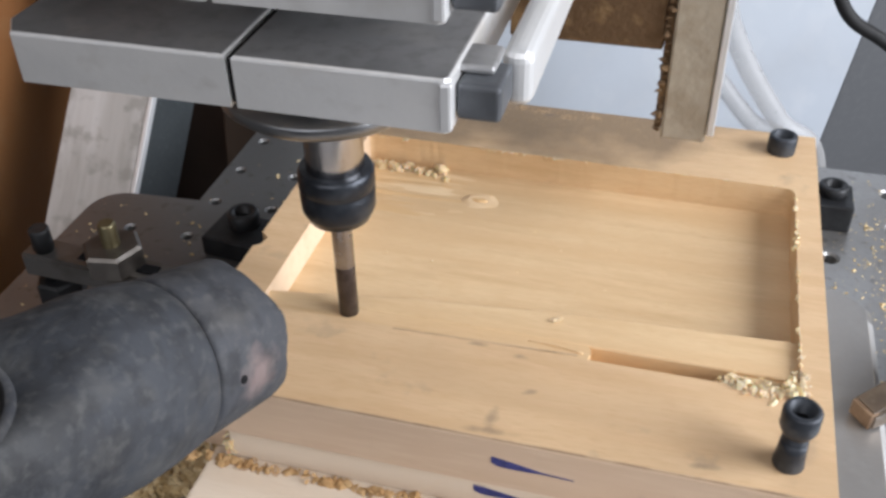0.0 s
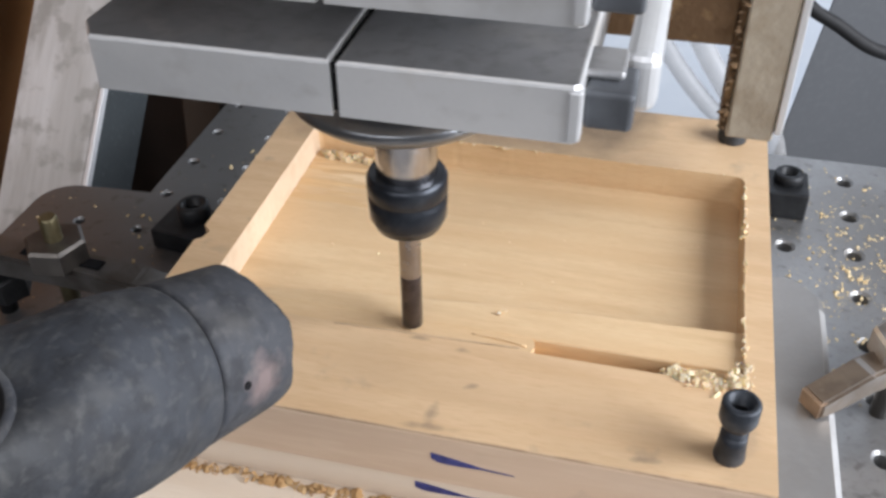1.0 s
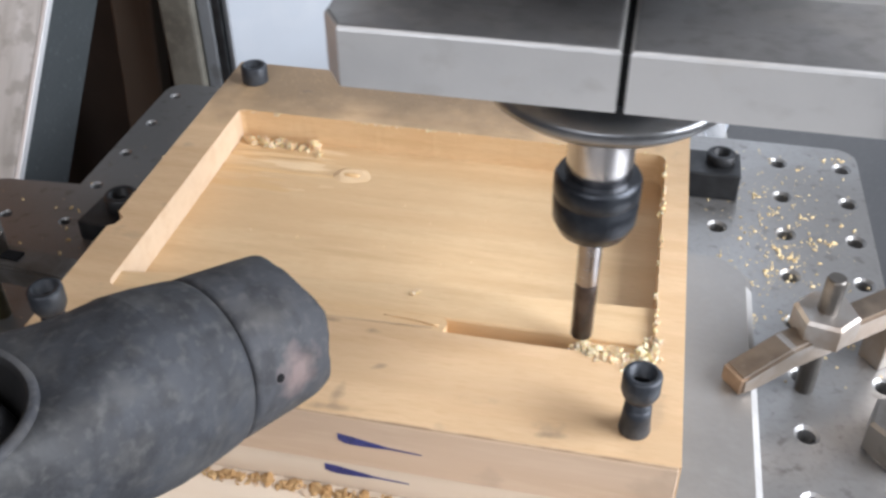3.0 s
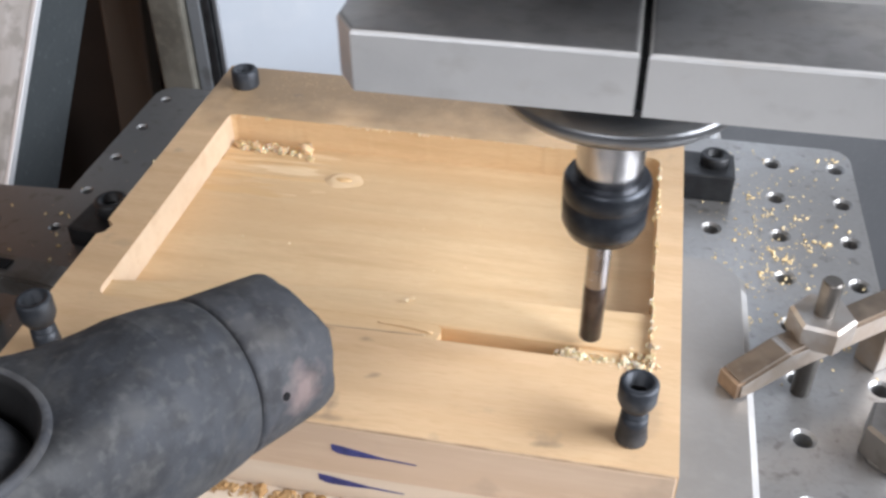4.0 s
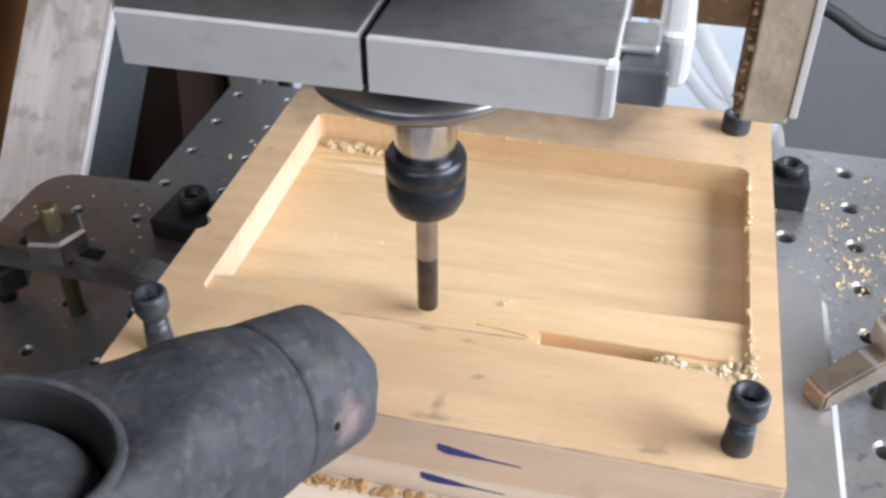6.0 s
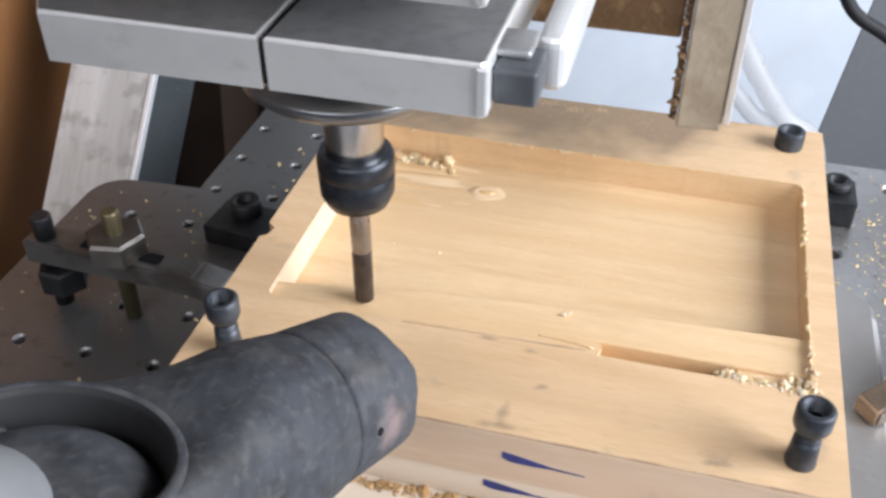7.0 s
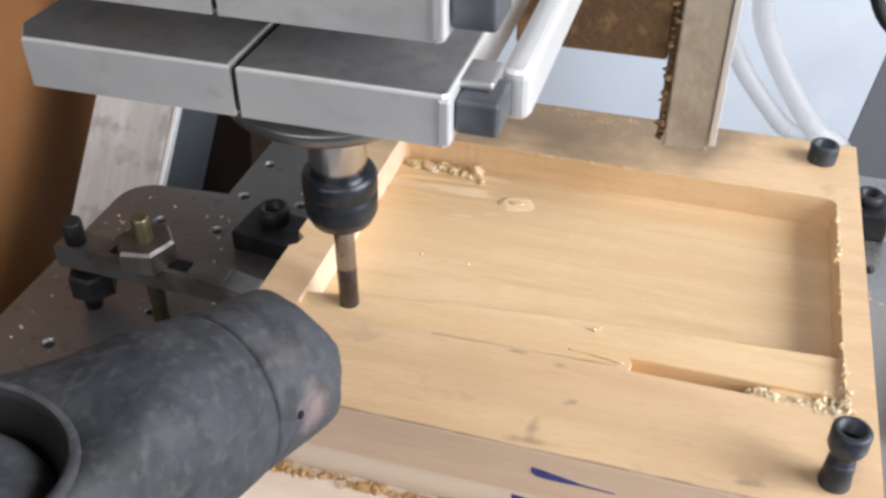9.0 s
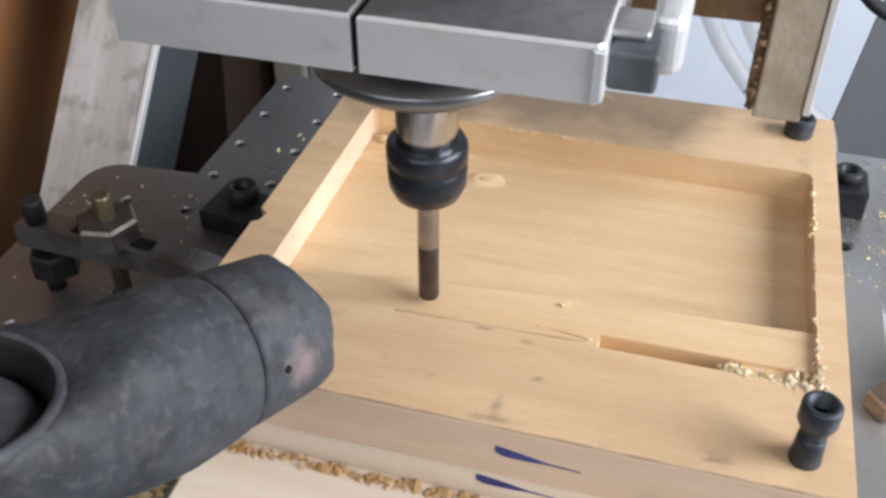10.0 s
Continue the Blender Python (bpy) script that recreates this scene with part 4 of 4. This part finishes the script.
def suction_nozzle():
    """The tip's centre is the origin, the nozzle runs back along -x, widens and ends in a socket that faces up."""
    ob = empty("suction_nozzle", (-0.16, -0.30, 0.15), "scuffed dark grey plastic vacuum nozzle on a hose", "vacuum nozzle")
    to_x = pose(0, 0, 0, 0, 90, 0)
    r = 0.0165
    rng = random.Random(31)
    body = moved(lathe([(r - 0.0030, -0.0050), (r - 0.0026, -0.0004), (r - 0.0012, 0.0012), (r - 0.0003, 0.0008), (r, -0.0002), (r + 0.0003, -0.0060), (r + 0.0009, -0.0196), (r + 0.0008, -0.0206), (r + 0.0001, -0.0211)][::-1], 96, False), to_x)
    chips = [rng.uniform(0.0, 0.0026) if k % 2 else rng.uniform(0.0, 0.0007) for k in range(13)]
    chips[3:7] = 0.0006, 0.0030, 0.0028, 0.0005
    for v in body.verts:
        if v.co.x > -0.002:
            q = (math.atan2(v.co.z, v.co.y) / (2 * math.pi) % 1.0) * 13
            k = int(q) % 13
            v.co.x -= chips[k] + (chips[(k + 1) % 13] - chips[k]) * (q - int(q)) + 0.0003 * abs(noise.noise(v.co * 900))
    tip = part("tip", body, HOSE_WORN, ob, "scuffed grey nozzle tip with a chipped rim")
    part("inner_wall", moved(lathe([(r - 0.0030, -0.0048), (r - 0.0014, -0.0360)], 56, False), to_x), RUBBER, ob)
    part("seam", moved(lathe([(r + 0.0001, -0.0207), (r, -0.0221)], 72, False), to_x), DARK, ob, "dark seam behind the tip")
    tube = part("tube", moved(lathe([(r, -0.0219), (r + 0.0012, -0.0223), (r + 0.0014, -0.0234), (r + 0.0022, -0.030), (r + 0.0026, -0.0365)], 96, False), to_x), HOSE, ob)
    mouth, out = Vector((-0.0768, 0.0009, 0.0128)), Vector((-0.04, -0.35, 0.93)).normalized()
    part("socket", bent_tube(-0.0364, mouth, out, r + 0.0026, 0.0213), HOSE, tube, "grey plastic socket for the hose")
    at = Matrix.Translation(mouth) @ out.to_track_quat("Z", "Y").to_matrix().to_4x4()
    part("lip", moved(lathe([(0.0208, -0.0030), (0.0218, -0.0016), (0.0221, 0.0000), (0.0214, 0.0012), (0.0203, 0.0008)], 72, False), at), HOSE_WORN, tube)
    part("rubber_ring", moved(lathe([(0.0206, 0.0009), (0.0199, 0.0006), (0.0196, -0.0006), (0.0190, -0.0095)], 72, False), at), RUBBER, tube, "black rubber ring inside the socket")
    part("cuff", moved(lathe([(0.0191, -0.0098), (0.0186, -0.0080), (0.0172, -0.0058), (0.0150, -0.0038), (0.0120, -0.0024), (0.0060, -0.0016)], 64), at), HOSE_WORN, ob, "dusty grey hose cuff")
    base = mouth + at.to_3x3() @ Vector((0, 0, -0.0050))
    part("hose", pipe([base + Vector(p) for p in ((-0.0100, 0.0020, -0.002), (-0.0130, -0.0020, 0.0010), (-0.0220, -0.0070, 0.0040), (-0.0400, -0.0120, 0.0040), (-0.0790, -0.0110, -0.0050), (-0.1340, 0.0140, -0.0300))], 0.0108, 32, 10), HOSE_LIGHT, ob, "light grey hose")
    part("rivet_hole", moved(lathe([(0.0009, -0.0004), (0.0009, 0.0003)], 12), pose(-0.0155, -0.975 * (r + 0.0007), -0.22 * (r + 0.0007), 103, 0, 0)), DARK, tip)
    return ob


nozzle = suction_nozzle()


# ---- frame and panels behind ----
def inclined_beam():
    ob = empty("frame_beam", (-0.3990, -0.0306, -0.9), "weathered aluminium frame beam leaning back", "machine frame")
    lean = pose(0, 0, 0.90, -39.6, 1.8, 0)
    part("front_face", moved(box(-0.0245, 0.0225, 0.0, 0.004, -0.09, 0.58, 0.001), lean), BEAM, ob)
    part("edge", moved(box(0.0225, 0.0254, -0.0006, 0.004, -0.09, 0.58, 0.0006), lean), ALU_BRIGHT, ob)
    part("side_face", moved(box(0.0190, 0.0250, 0.0042, 0.047, -0.09, 0.58, 0.0006), lean), BLUE_DARK, ob, "dark slate-coloured beam side")
    part("foot", box(-0.026, 0.022, -0.035, 0.03, 0.0, 0.825, 0.001), BLUE_DARK, ob)


inclined_beam()
tagged(part("brown_panel", box(-0.80, -0.475, -0.20, 0.10, -0.9, 0.20, 0.002), BROWN), "orange-brown hardboard cabinet side", "panel")
# dark sheet added where the gap beside the partition is only in shade
tagged(part("gap_shade", box(-0.56, -0.372, 0.172, 0.19, -0.9, 0.5, 0.002), GAP_DARK), "black-brown sheet added for the shade in the gap behind the machine", "board")
partition = tagged(part("partition", box(-0.4165, -0.3860, 0.135, 0.150, -0.9, 0.5, 0.002), PARTITION), "dark brown partition behind the machine", "partition")
partition.matrix_basis = pose(-0.4, 0, 0, 0, 4.5, 0) @ pose(0.4, 0, 0)
tagged(part("grey_post", box(-0.3745, -0.3512, 0.12, 0.15, -0.9, 0.5, 0.002), OLIVE), "dusty olive-grey upright post behind the machine", "post")
tagged(part("slate_post", box(-0.3508, -0.3402, 0.125, 0.14, -0.9, 0.5, 0.002), SLATE), "bluish grey upright post behind the machine", "post")
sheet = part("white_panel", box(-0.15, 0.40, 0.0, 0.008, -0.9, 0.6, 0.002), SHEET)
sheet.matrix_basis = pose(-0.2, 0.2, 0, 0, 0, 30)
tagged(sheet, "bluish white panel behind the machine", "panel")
grey = part("grey_board", box(0.0, 0.5, -0.0010, 0.0045, -0.7, 0.6, 0.0006), GREY_PANEL)
grey.matrix_basis = pose(-0.2, 0.2, 0, 0, 0, 30) @ pose(0.269, 0, 0, 0, 9, 0)
tagged(grey, "grey painted board behind the machine", "board")

tagged(part("dark_post", box(-0.3398, -0.3345, 0.125, 0.14, -0.9, 0.5, 0.001), BLACK_DEEP), "narrow dark upright strip behind the machine", "post")
tagged(part("narrow_post", box(-0.3342, -0.3300, 0.128, 0.14, -0.9, 0.5, 0.001), SLATE), "thin bluish grey strip behind the machine", "post")
tagged(part("plastic_tube", pipe([(-0.118, 0.10, 0.16), (-0.108, 0.10, 0.06), (-0.094, 0.10, 0.018), (-0.063, 0.10, -0.021), (-0.03, 0.11, -0.055), (-0.015, 0.12, -0.20)], 0.0052), TUBING), "milky translucent plastic tube hanging in a curve", "tube")
tagged(part("plastic_tube", pipe([(-0.096, 0.10, 0.16), (-0.087, 0.10, 0.06), (-0.075, 0.10, 0.023), (-0.046, 0.10, -0.020), (-0.018, 0.11, -0.055), (-0.002, 0.12, -0.20)], 0.0060), TUBING), "milky translucent plastic tube hanging in a curve", "tube")
tagged(part("cable", pipe([(-0.05, 0.10, 0.12), (-0.028, 0.10, 0.054), (-0.003, 0.10, 0.034), (0.03, 0.11, 0.016), (0.09, 0.135, 0.01)], 0.0036), RUBBER), "black cable hanging in a loop", "cable")


# ---- shavings and dust ----
def shavings(name, lumps, n, size, seed, label, place, flat=1.0, lump=0.7):
    """Matted lumps of shavings (x, y, z, radius) with loose curls and grains on and round them."""
    rng = random.Random(seed)
    bm = bmesh.new()
    for x, y, z, r in lumps:
        clump(bm, rng, (x, y, z - 1.5 * (1 - lump) * r), r * lump)
        for _ in range(2 * n):
            a, q = rng.uniform(0, 6.28), r * rng.uniform(0.4, 1.4)
            p = (x + q * math.cos(a), y + q * 0.7 * math.sin(a), z + flat * r * rng.uniform(-0.2, 0.5))
            if rng.random() < 0.6:
                curl(bm, rng, p, size * rng.uniform(0.45, 1.0))
            else:
                crumb(bm, rng, p, size * rng.uniform(0.2, 0.7))
    ob = tagged(part(name, bm, CHIP), label, "wood shavings", kind="stuff")
    ob.location = place
    return ob


shavings("wood_shavings", [(-0.0125, 0.0005, 0.0010, 0.0022), (-0.0065, -0.0004, 0.0012, 0.0032), (-0.0010, 0.0008, 0.0010, 0.0022), (0.0040, -0.0012, 0.0008, 0.0026), (0.0085, -0.0020, 0.0006, 0.0024), (0.0130, 0.0000, 0.0016, 0.0034), (-0.0098, -0.0006, 0.0004, 0.0022), (-0.0035, -0.0012, 0.0004, 0.0024), (0.0015, -0.0010, 0.0004, 0.0022), (0.0110, -0.0030, 0.0004, 0.0022), (0.0155, -0.0040, 0.0002, 0.0016)], 3, 0.0024, 11, "heap of pale pine shavings in the pocket's corner", (-0.1985, -0.1194, FLOOR_Z), 1.0, 1.05)
pile = shavings("wood_shavings", [(-0.0120, -0.0004, 0.0008, 0.0026), (-0.0095, 0.0026, 0.0006, 0.0020), (-0.0078, -0.0014, 0.0012, 0.0028), (-0.0046, 0.0008, 0.0012, 0.0026), (-0.0020, -0.0018, 0.0014, 0.0032), (0.0006, 0.0010, 0.0012, 0.0028), (0.0034, -0.0008, 0.0016, 0.0032), (0.0056, 0.0020, 0.0012, 0.0028), (0.0066, 0.0050, 0.0010, 0.0022), (-0.0060, 0.0010, 0.0008, 0.0022), (-0.0104, -0.0016, 0.0006, 0.0018), (0.0020, -0.0022, 0.0010, 0.0020)], 6, 0.0030, 12, "heap of pale curled shavings at the pocket's edge", (-0.066, -0.2200, LEDGE_Z))
shavings("wood_shavings", [(-0.0150, -0.0002, -0.0004, 0.0012), (-0.0110, 0.0002, -0.0003, 0.0014), (-0.0075, -0.0002, -0.0002, 0.0013), (-0.0040, -0.0004, 0.0, 0.0020), (-0.0010, -0.0002, 0.0004, 0.0022), (0.0006, 0.0018, 0.0, 0.0013), (0.0006, 0.0050, 0.0, 0.0011), (0.0006, 0.0090, 0.0, 0.0008)], 9, 0.0020, 13, "pale torn shavings at the pocket's corner", (-0.0575, -0.2212, TOP - 0.0006), 0.5)
shavings("wood_shavings", [(0.001, -0.012, 0, 0.0022), (0, -0.004, 0, 0.0026), (0.001, 0.005, 0, 0.0024), (-0.001, 0.012, 0, 0.0018)], 10, 0.0030, 14, "small heap of pale sawdust and shavings beside the boards", (-0.2400, -0.2720, 0.016))


def yellow_heap():
    rng = random.Random(17)
    bm = bmesh.new()
    for k in range(46):
        u = rng.random()
        clump(bm, rng, (-0.2300 - 0.013 * u + rng.gauss(0, 0.003), -0.2340 - 0.032 * u, 0.0165), rng.uniform(0.0020, 0.0042))
    for k in range(700):
        u = rng.random()
        p = (-0.2300 - 0.013 * u + rng.gauss(0, 0.0042), -0.2320 - 0.036 * u + rng.gauss(0, 0.003), 0.0165 + rng.uniform(0, 0.0036))
        crumb(bm, rng, p, rng.uniform(0.0005, 0.0019))
    tagged(part("sawdust_heap", bm, GRAINS), "yellow sawdust heap on the plate beside the boards", "sawdust", kind="stuff")
    ribbon = bmesh.new()
    for x, y, size in ((-0.2375, -0.2560, 0.0120), (-0.2400, -0.2480, 0.0080), (-0.2330, -0.2420, 0.0060)):
        curl(ribbon, rng, (x, y, 0.0215), size)
    tagged(part("curled_shaving", ribbon, WOOD_WHITE), "pale curled shavings on the sawdust heap", "wood shavings", kind="stuff")


yellow_heap()
shavings("wood_chip", [(0, 0, 0.0002, 0.0011), (0.0012, 0.0008, 0.0001, 0.0008)], 2, 0.0015, 15, "small pale pine chip lying in the pocket", (-0.1268, -0.2040, LEDGE_Z))


def scattered():
    rng = random.Random(21)
    bm = bmesh.new()
    for _ in range(64):
        cx, cy = rng.gauss(-0.003, 0.016), rng.gauss(-0.055, 0.038)
        for _ in range(rng.choice((1, 2, 3, 6, 14))):
            x, y = rng.gauss(cx, 0.0022), rng.gauss(cy, 0.0016)
            if -0.045 < x < 0.034 and -0.15 < y < 0.012:
                crumb(bm, rng, (x, y, 0.0001), 0.0003 + 0.0019 * rng.random() ** 2)
    for _ in range(420):
        x, y = rng.gauss(-0.003, 0.018), rng.gauss(-0.055, 0.042)
        if -0.045 < x < 0.034 and -0.15 < y < 0.012:
            crumb(bm, rng, (x, y, 0.0001), 0.0003 + 0.0012 * rng.random() ** 2)
    for _ in range(170):
        x, y = rng.uniform(-0.36, -0.27), rng.uniform(-0.33, -0.03)
        if y < -0.09 or x > -0.312:
            crumb(bm, rng, (x, y, 0.0001), 0.0003 + 0.0022 * rng.random() ** 2)
    tagged(part("sawdust_on_table", bm, GRAINS), "scattered pale sawdust grains on the table", "sawdust", kind="stuff")
    bm = bmesh.new()
    for _ in range(100):
        clump(bm, rng, (rng.uniform(-0.225, -0.095), rng.uniform(-0.2584, -0.2560), 0.0388), rng.uniform(0.0008, 0.0022))
    for _ in range(150):
        x = rng.uniform(-0.225, -0.09)
        curl(bm, rng, (x, rng.uniform(-0.2590, -0.2562), 0.0390 + rng.uniform(0, 0.0012)), rng.uniform(0.0008, 0.0018))
    tagged(part("shavings_on_board", bm, DUST), "row of brown sawdust and shavings along the board", "wood shavings", kind="stuff")
    bm = bmesh.new()
    for _ in range(26):
        crumb(bm, rng, (rng.uniform(PX0 + 0.004, PX1 - 0.004), rng.uniform(-0.20, -0.13), FLOOR_Z + (0.0004)), rng.uniform(0.0003, 0.0010))
    tagged(part("sawdust_in_pocket", bm, CHIP), "few pale sawdust grains in the pocket", "sawdust", kind="stuff")
    bm = bmesh.new()
    for k in range(90):
        along, size = rng.random(), 0.0004 + 0.0013 * rng.random() ** 2
        for _ in range(rng.choice((1, 1, 2, 4))):
            q = rng.gauss(0, 0.0011)
            if k % 5 < 2:
                p = (PX1 + rng.uniform(-0.0002, 0.0003), PY0 + (PY1 - PY0) * along + q, TOP - 0.0001)
            elif k % 5 < 4:
                p = (PX0 + (PX1 - PX0) * along + q, PY1 + rng.uniform(-0.0002, 0.0003), TOP - 0.0001)
            else:
                p = (-0.0765 + (PX1 + 0.0765) * along + q, PY0 + rng.uniform(-0.0006, 0.0003), TOP - 0.0002)
            crumb(bm, rng, p, size * rng.uniform(0.6, 1.4))
    for y in (-0.1300, -0.1485, -0.1530, -0.1660, -0.1790, -0.1935, -0.2050):
        for _ in range(3):
            curl(bm, rng, (PX1 + rng.uniform(-0.0008, 0.0006), y + rng.uniform(-0.001, 0.001), TOP + 0.0002), rng.uniform(0.0009, 0.0020))
    tagged(part("splinters", bm, CHIP), "fine torn splinters along the pocket's rim", "splinters", kind="stuff")


scattered()


# ---- what moves ----
HEAD = [(0.0, -0.1881, 0.0613), (0.5, -0.1689, 0.0627), (1.0, -0.1505, 0.0625), (1.5, -0.1315, 0.0641), (2.0, -0.1146, 0.0647), (2.5, -0.0965, 0.0647), (3.0, -0.0773, 0.0650),
        (3.2, -0.0700, 0.0650), (3.45, -0.0640, 0.0652), (3.75, -0.0663, 0.0653), (4.3, -0.0854, 0.0655), (4.5, -0.0926, 0.0655), (5.0, -0.1117, 0.0654), (5.5, -0.1300, 0.0646),
        (6.0, -0.1479, 0.0644), (6.75, -0.1760, 0.0632), (7.5, -0.2039, 0.0622), (8.0, -0.2119, 0.0713), (8.5, -0.2058, 0.0691), (9.0, -0.2009, 0.0576), (9.5, -0.1825, 0.0608), (10.0, -0.1646, 0.0642)]
# nozzle: seconds, its bearing from the line of sight sideways and down, its distance ahead, its tilt and its slant away
NOZZLE = [(0, 408, 587, 0.2079, 26.3, 56.1), (0.5, 397, 576, 0.2083, 25.4, 55.2), (1, 421, 597, 0.2086, 24.6, 54.3), (1.5, 443, 542, 0.208, 24.5, 51.9), (2, 460, 584, 0.2074, 24.4, 49.6),
          (2.5, 485, 580, 0.2068, 24.4, 47.2), (3, 492, 580, 0.2078, 24.6, 47.6), (4.5, 514, 619, 0.211, 25.3, 48.8), (5, 546, 647, 0.2077, 22.9, 50.9), (5.3, 548, 655, 0.2067, 21.4, 52.2), (5.5, 552, 672, 0.206, 20.4, 53.0),
          (6, 567, 667, 0.2111, 20.8, 54.3), (6.2, 588, 665, 0.2117, 20.8, 54.3), (7.5, 635, 686, 0.2161, 21.0, 54.4), (8, 659, 690, 0.2218, 19.6, 52.3), (8.3, 653, 702, 0.2172, 21.4, 53.4), (8.5, 663, 665, 0.214, 22.7, 54.1), (8.7, 614, 672, 0.211, 24.3, 54.5), (8.9, 527, 656, 0.2076, 25.9, 54.8),
          (9, 500, 641, 0.206, 26.7, 55.0), (9.5, 514, 607, 0.2113, 25.9, 52.4), (10, 502, 572, 0.2187, 24.0, 48.8)]


def eye_at(t):
    for (t0, *a), (t1, *b) in zip(PATH, PATH[1:]):
        if t0 <= t <= t1:
            break
    u = (t - t0) / (t1 - t0)
    eye, target = [Vector(p).lerp(Vector(q), u) for p, q in zip(a[:2], b[:2])]
    return look(eye, target, a[2] + (b[2] - a[2]) * u)


def motions():
    walk(head, [(t, pose(x, -0.2150 if t < 3.3 else -0.2130, z + 0.0032)) for t, x, z in HEAD])
    rows, focal = [], 1716.0
    for t, u, v, depth, tilt, slant in NOZZLE:
        a, b = radians(tilt), radians(slant)
        axis = Vector((math.cos(b) * math.cos(a), math.cos(b) * math.sin(a), -math.sin(b)))
        side = axis.cross(Vector((0, 1, 0))).normalized()
        turn = Matrix((axis, -side, side.cross(axis))).transposed().to_4x4()
        rows.append((t, eye_at(t) @ Matrix.Translation(((u - 784) / focal * depth, (441 - v) / focal * depth, -depth)) @ turn))
    walk(nozzle, rows)
    walk(pile, [(0.0, pose(-0.0645, -0.2200, LEDGE_Z)), (2.9, pose(-0.0645, -0.2200, LEDGE_Z)), (3.4, pose(-0.0680, -0.2192, LEDGE_Z - 0.0022, 0, 0, -6)), (10.0, pose(-0.0680, -0.2192, LEDGE_Z - 0.0022, 0, 0, -6))])


motions()
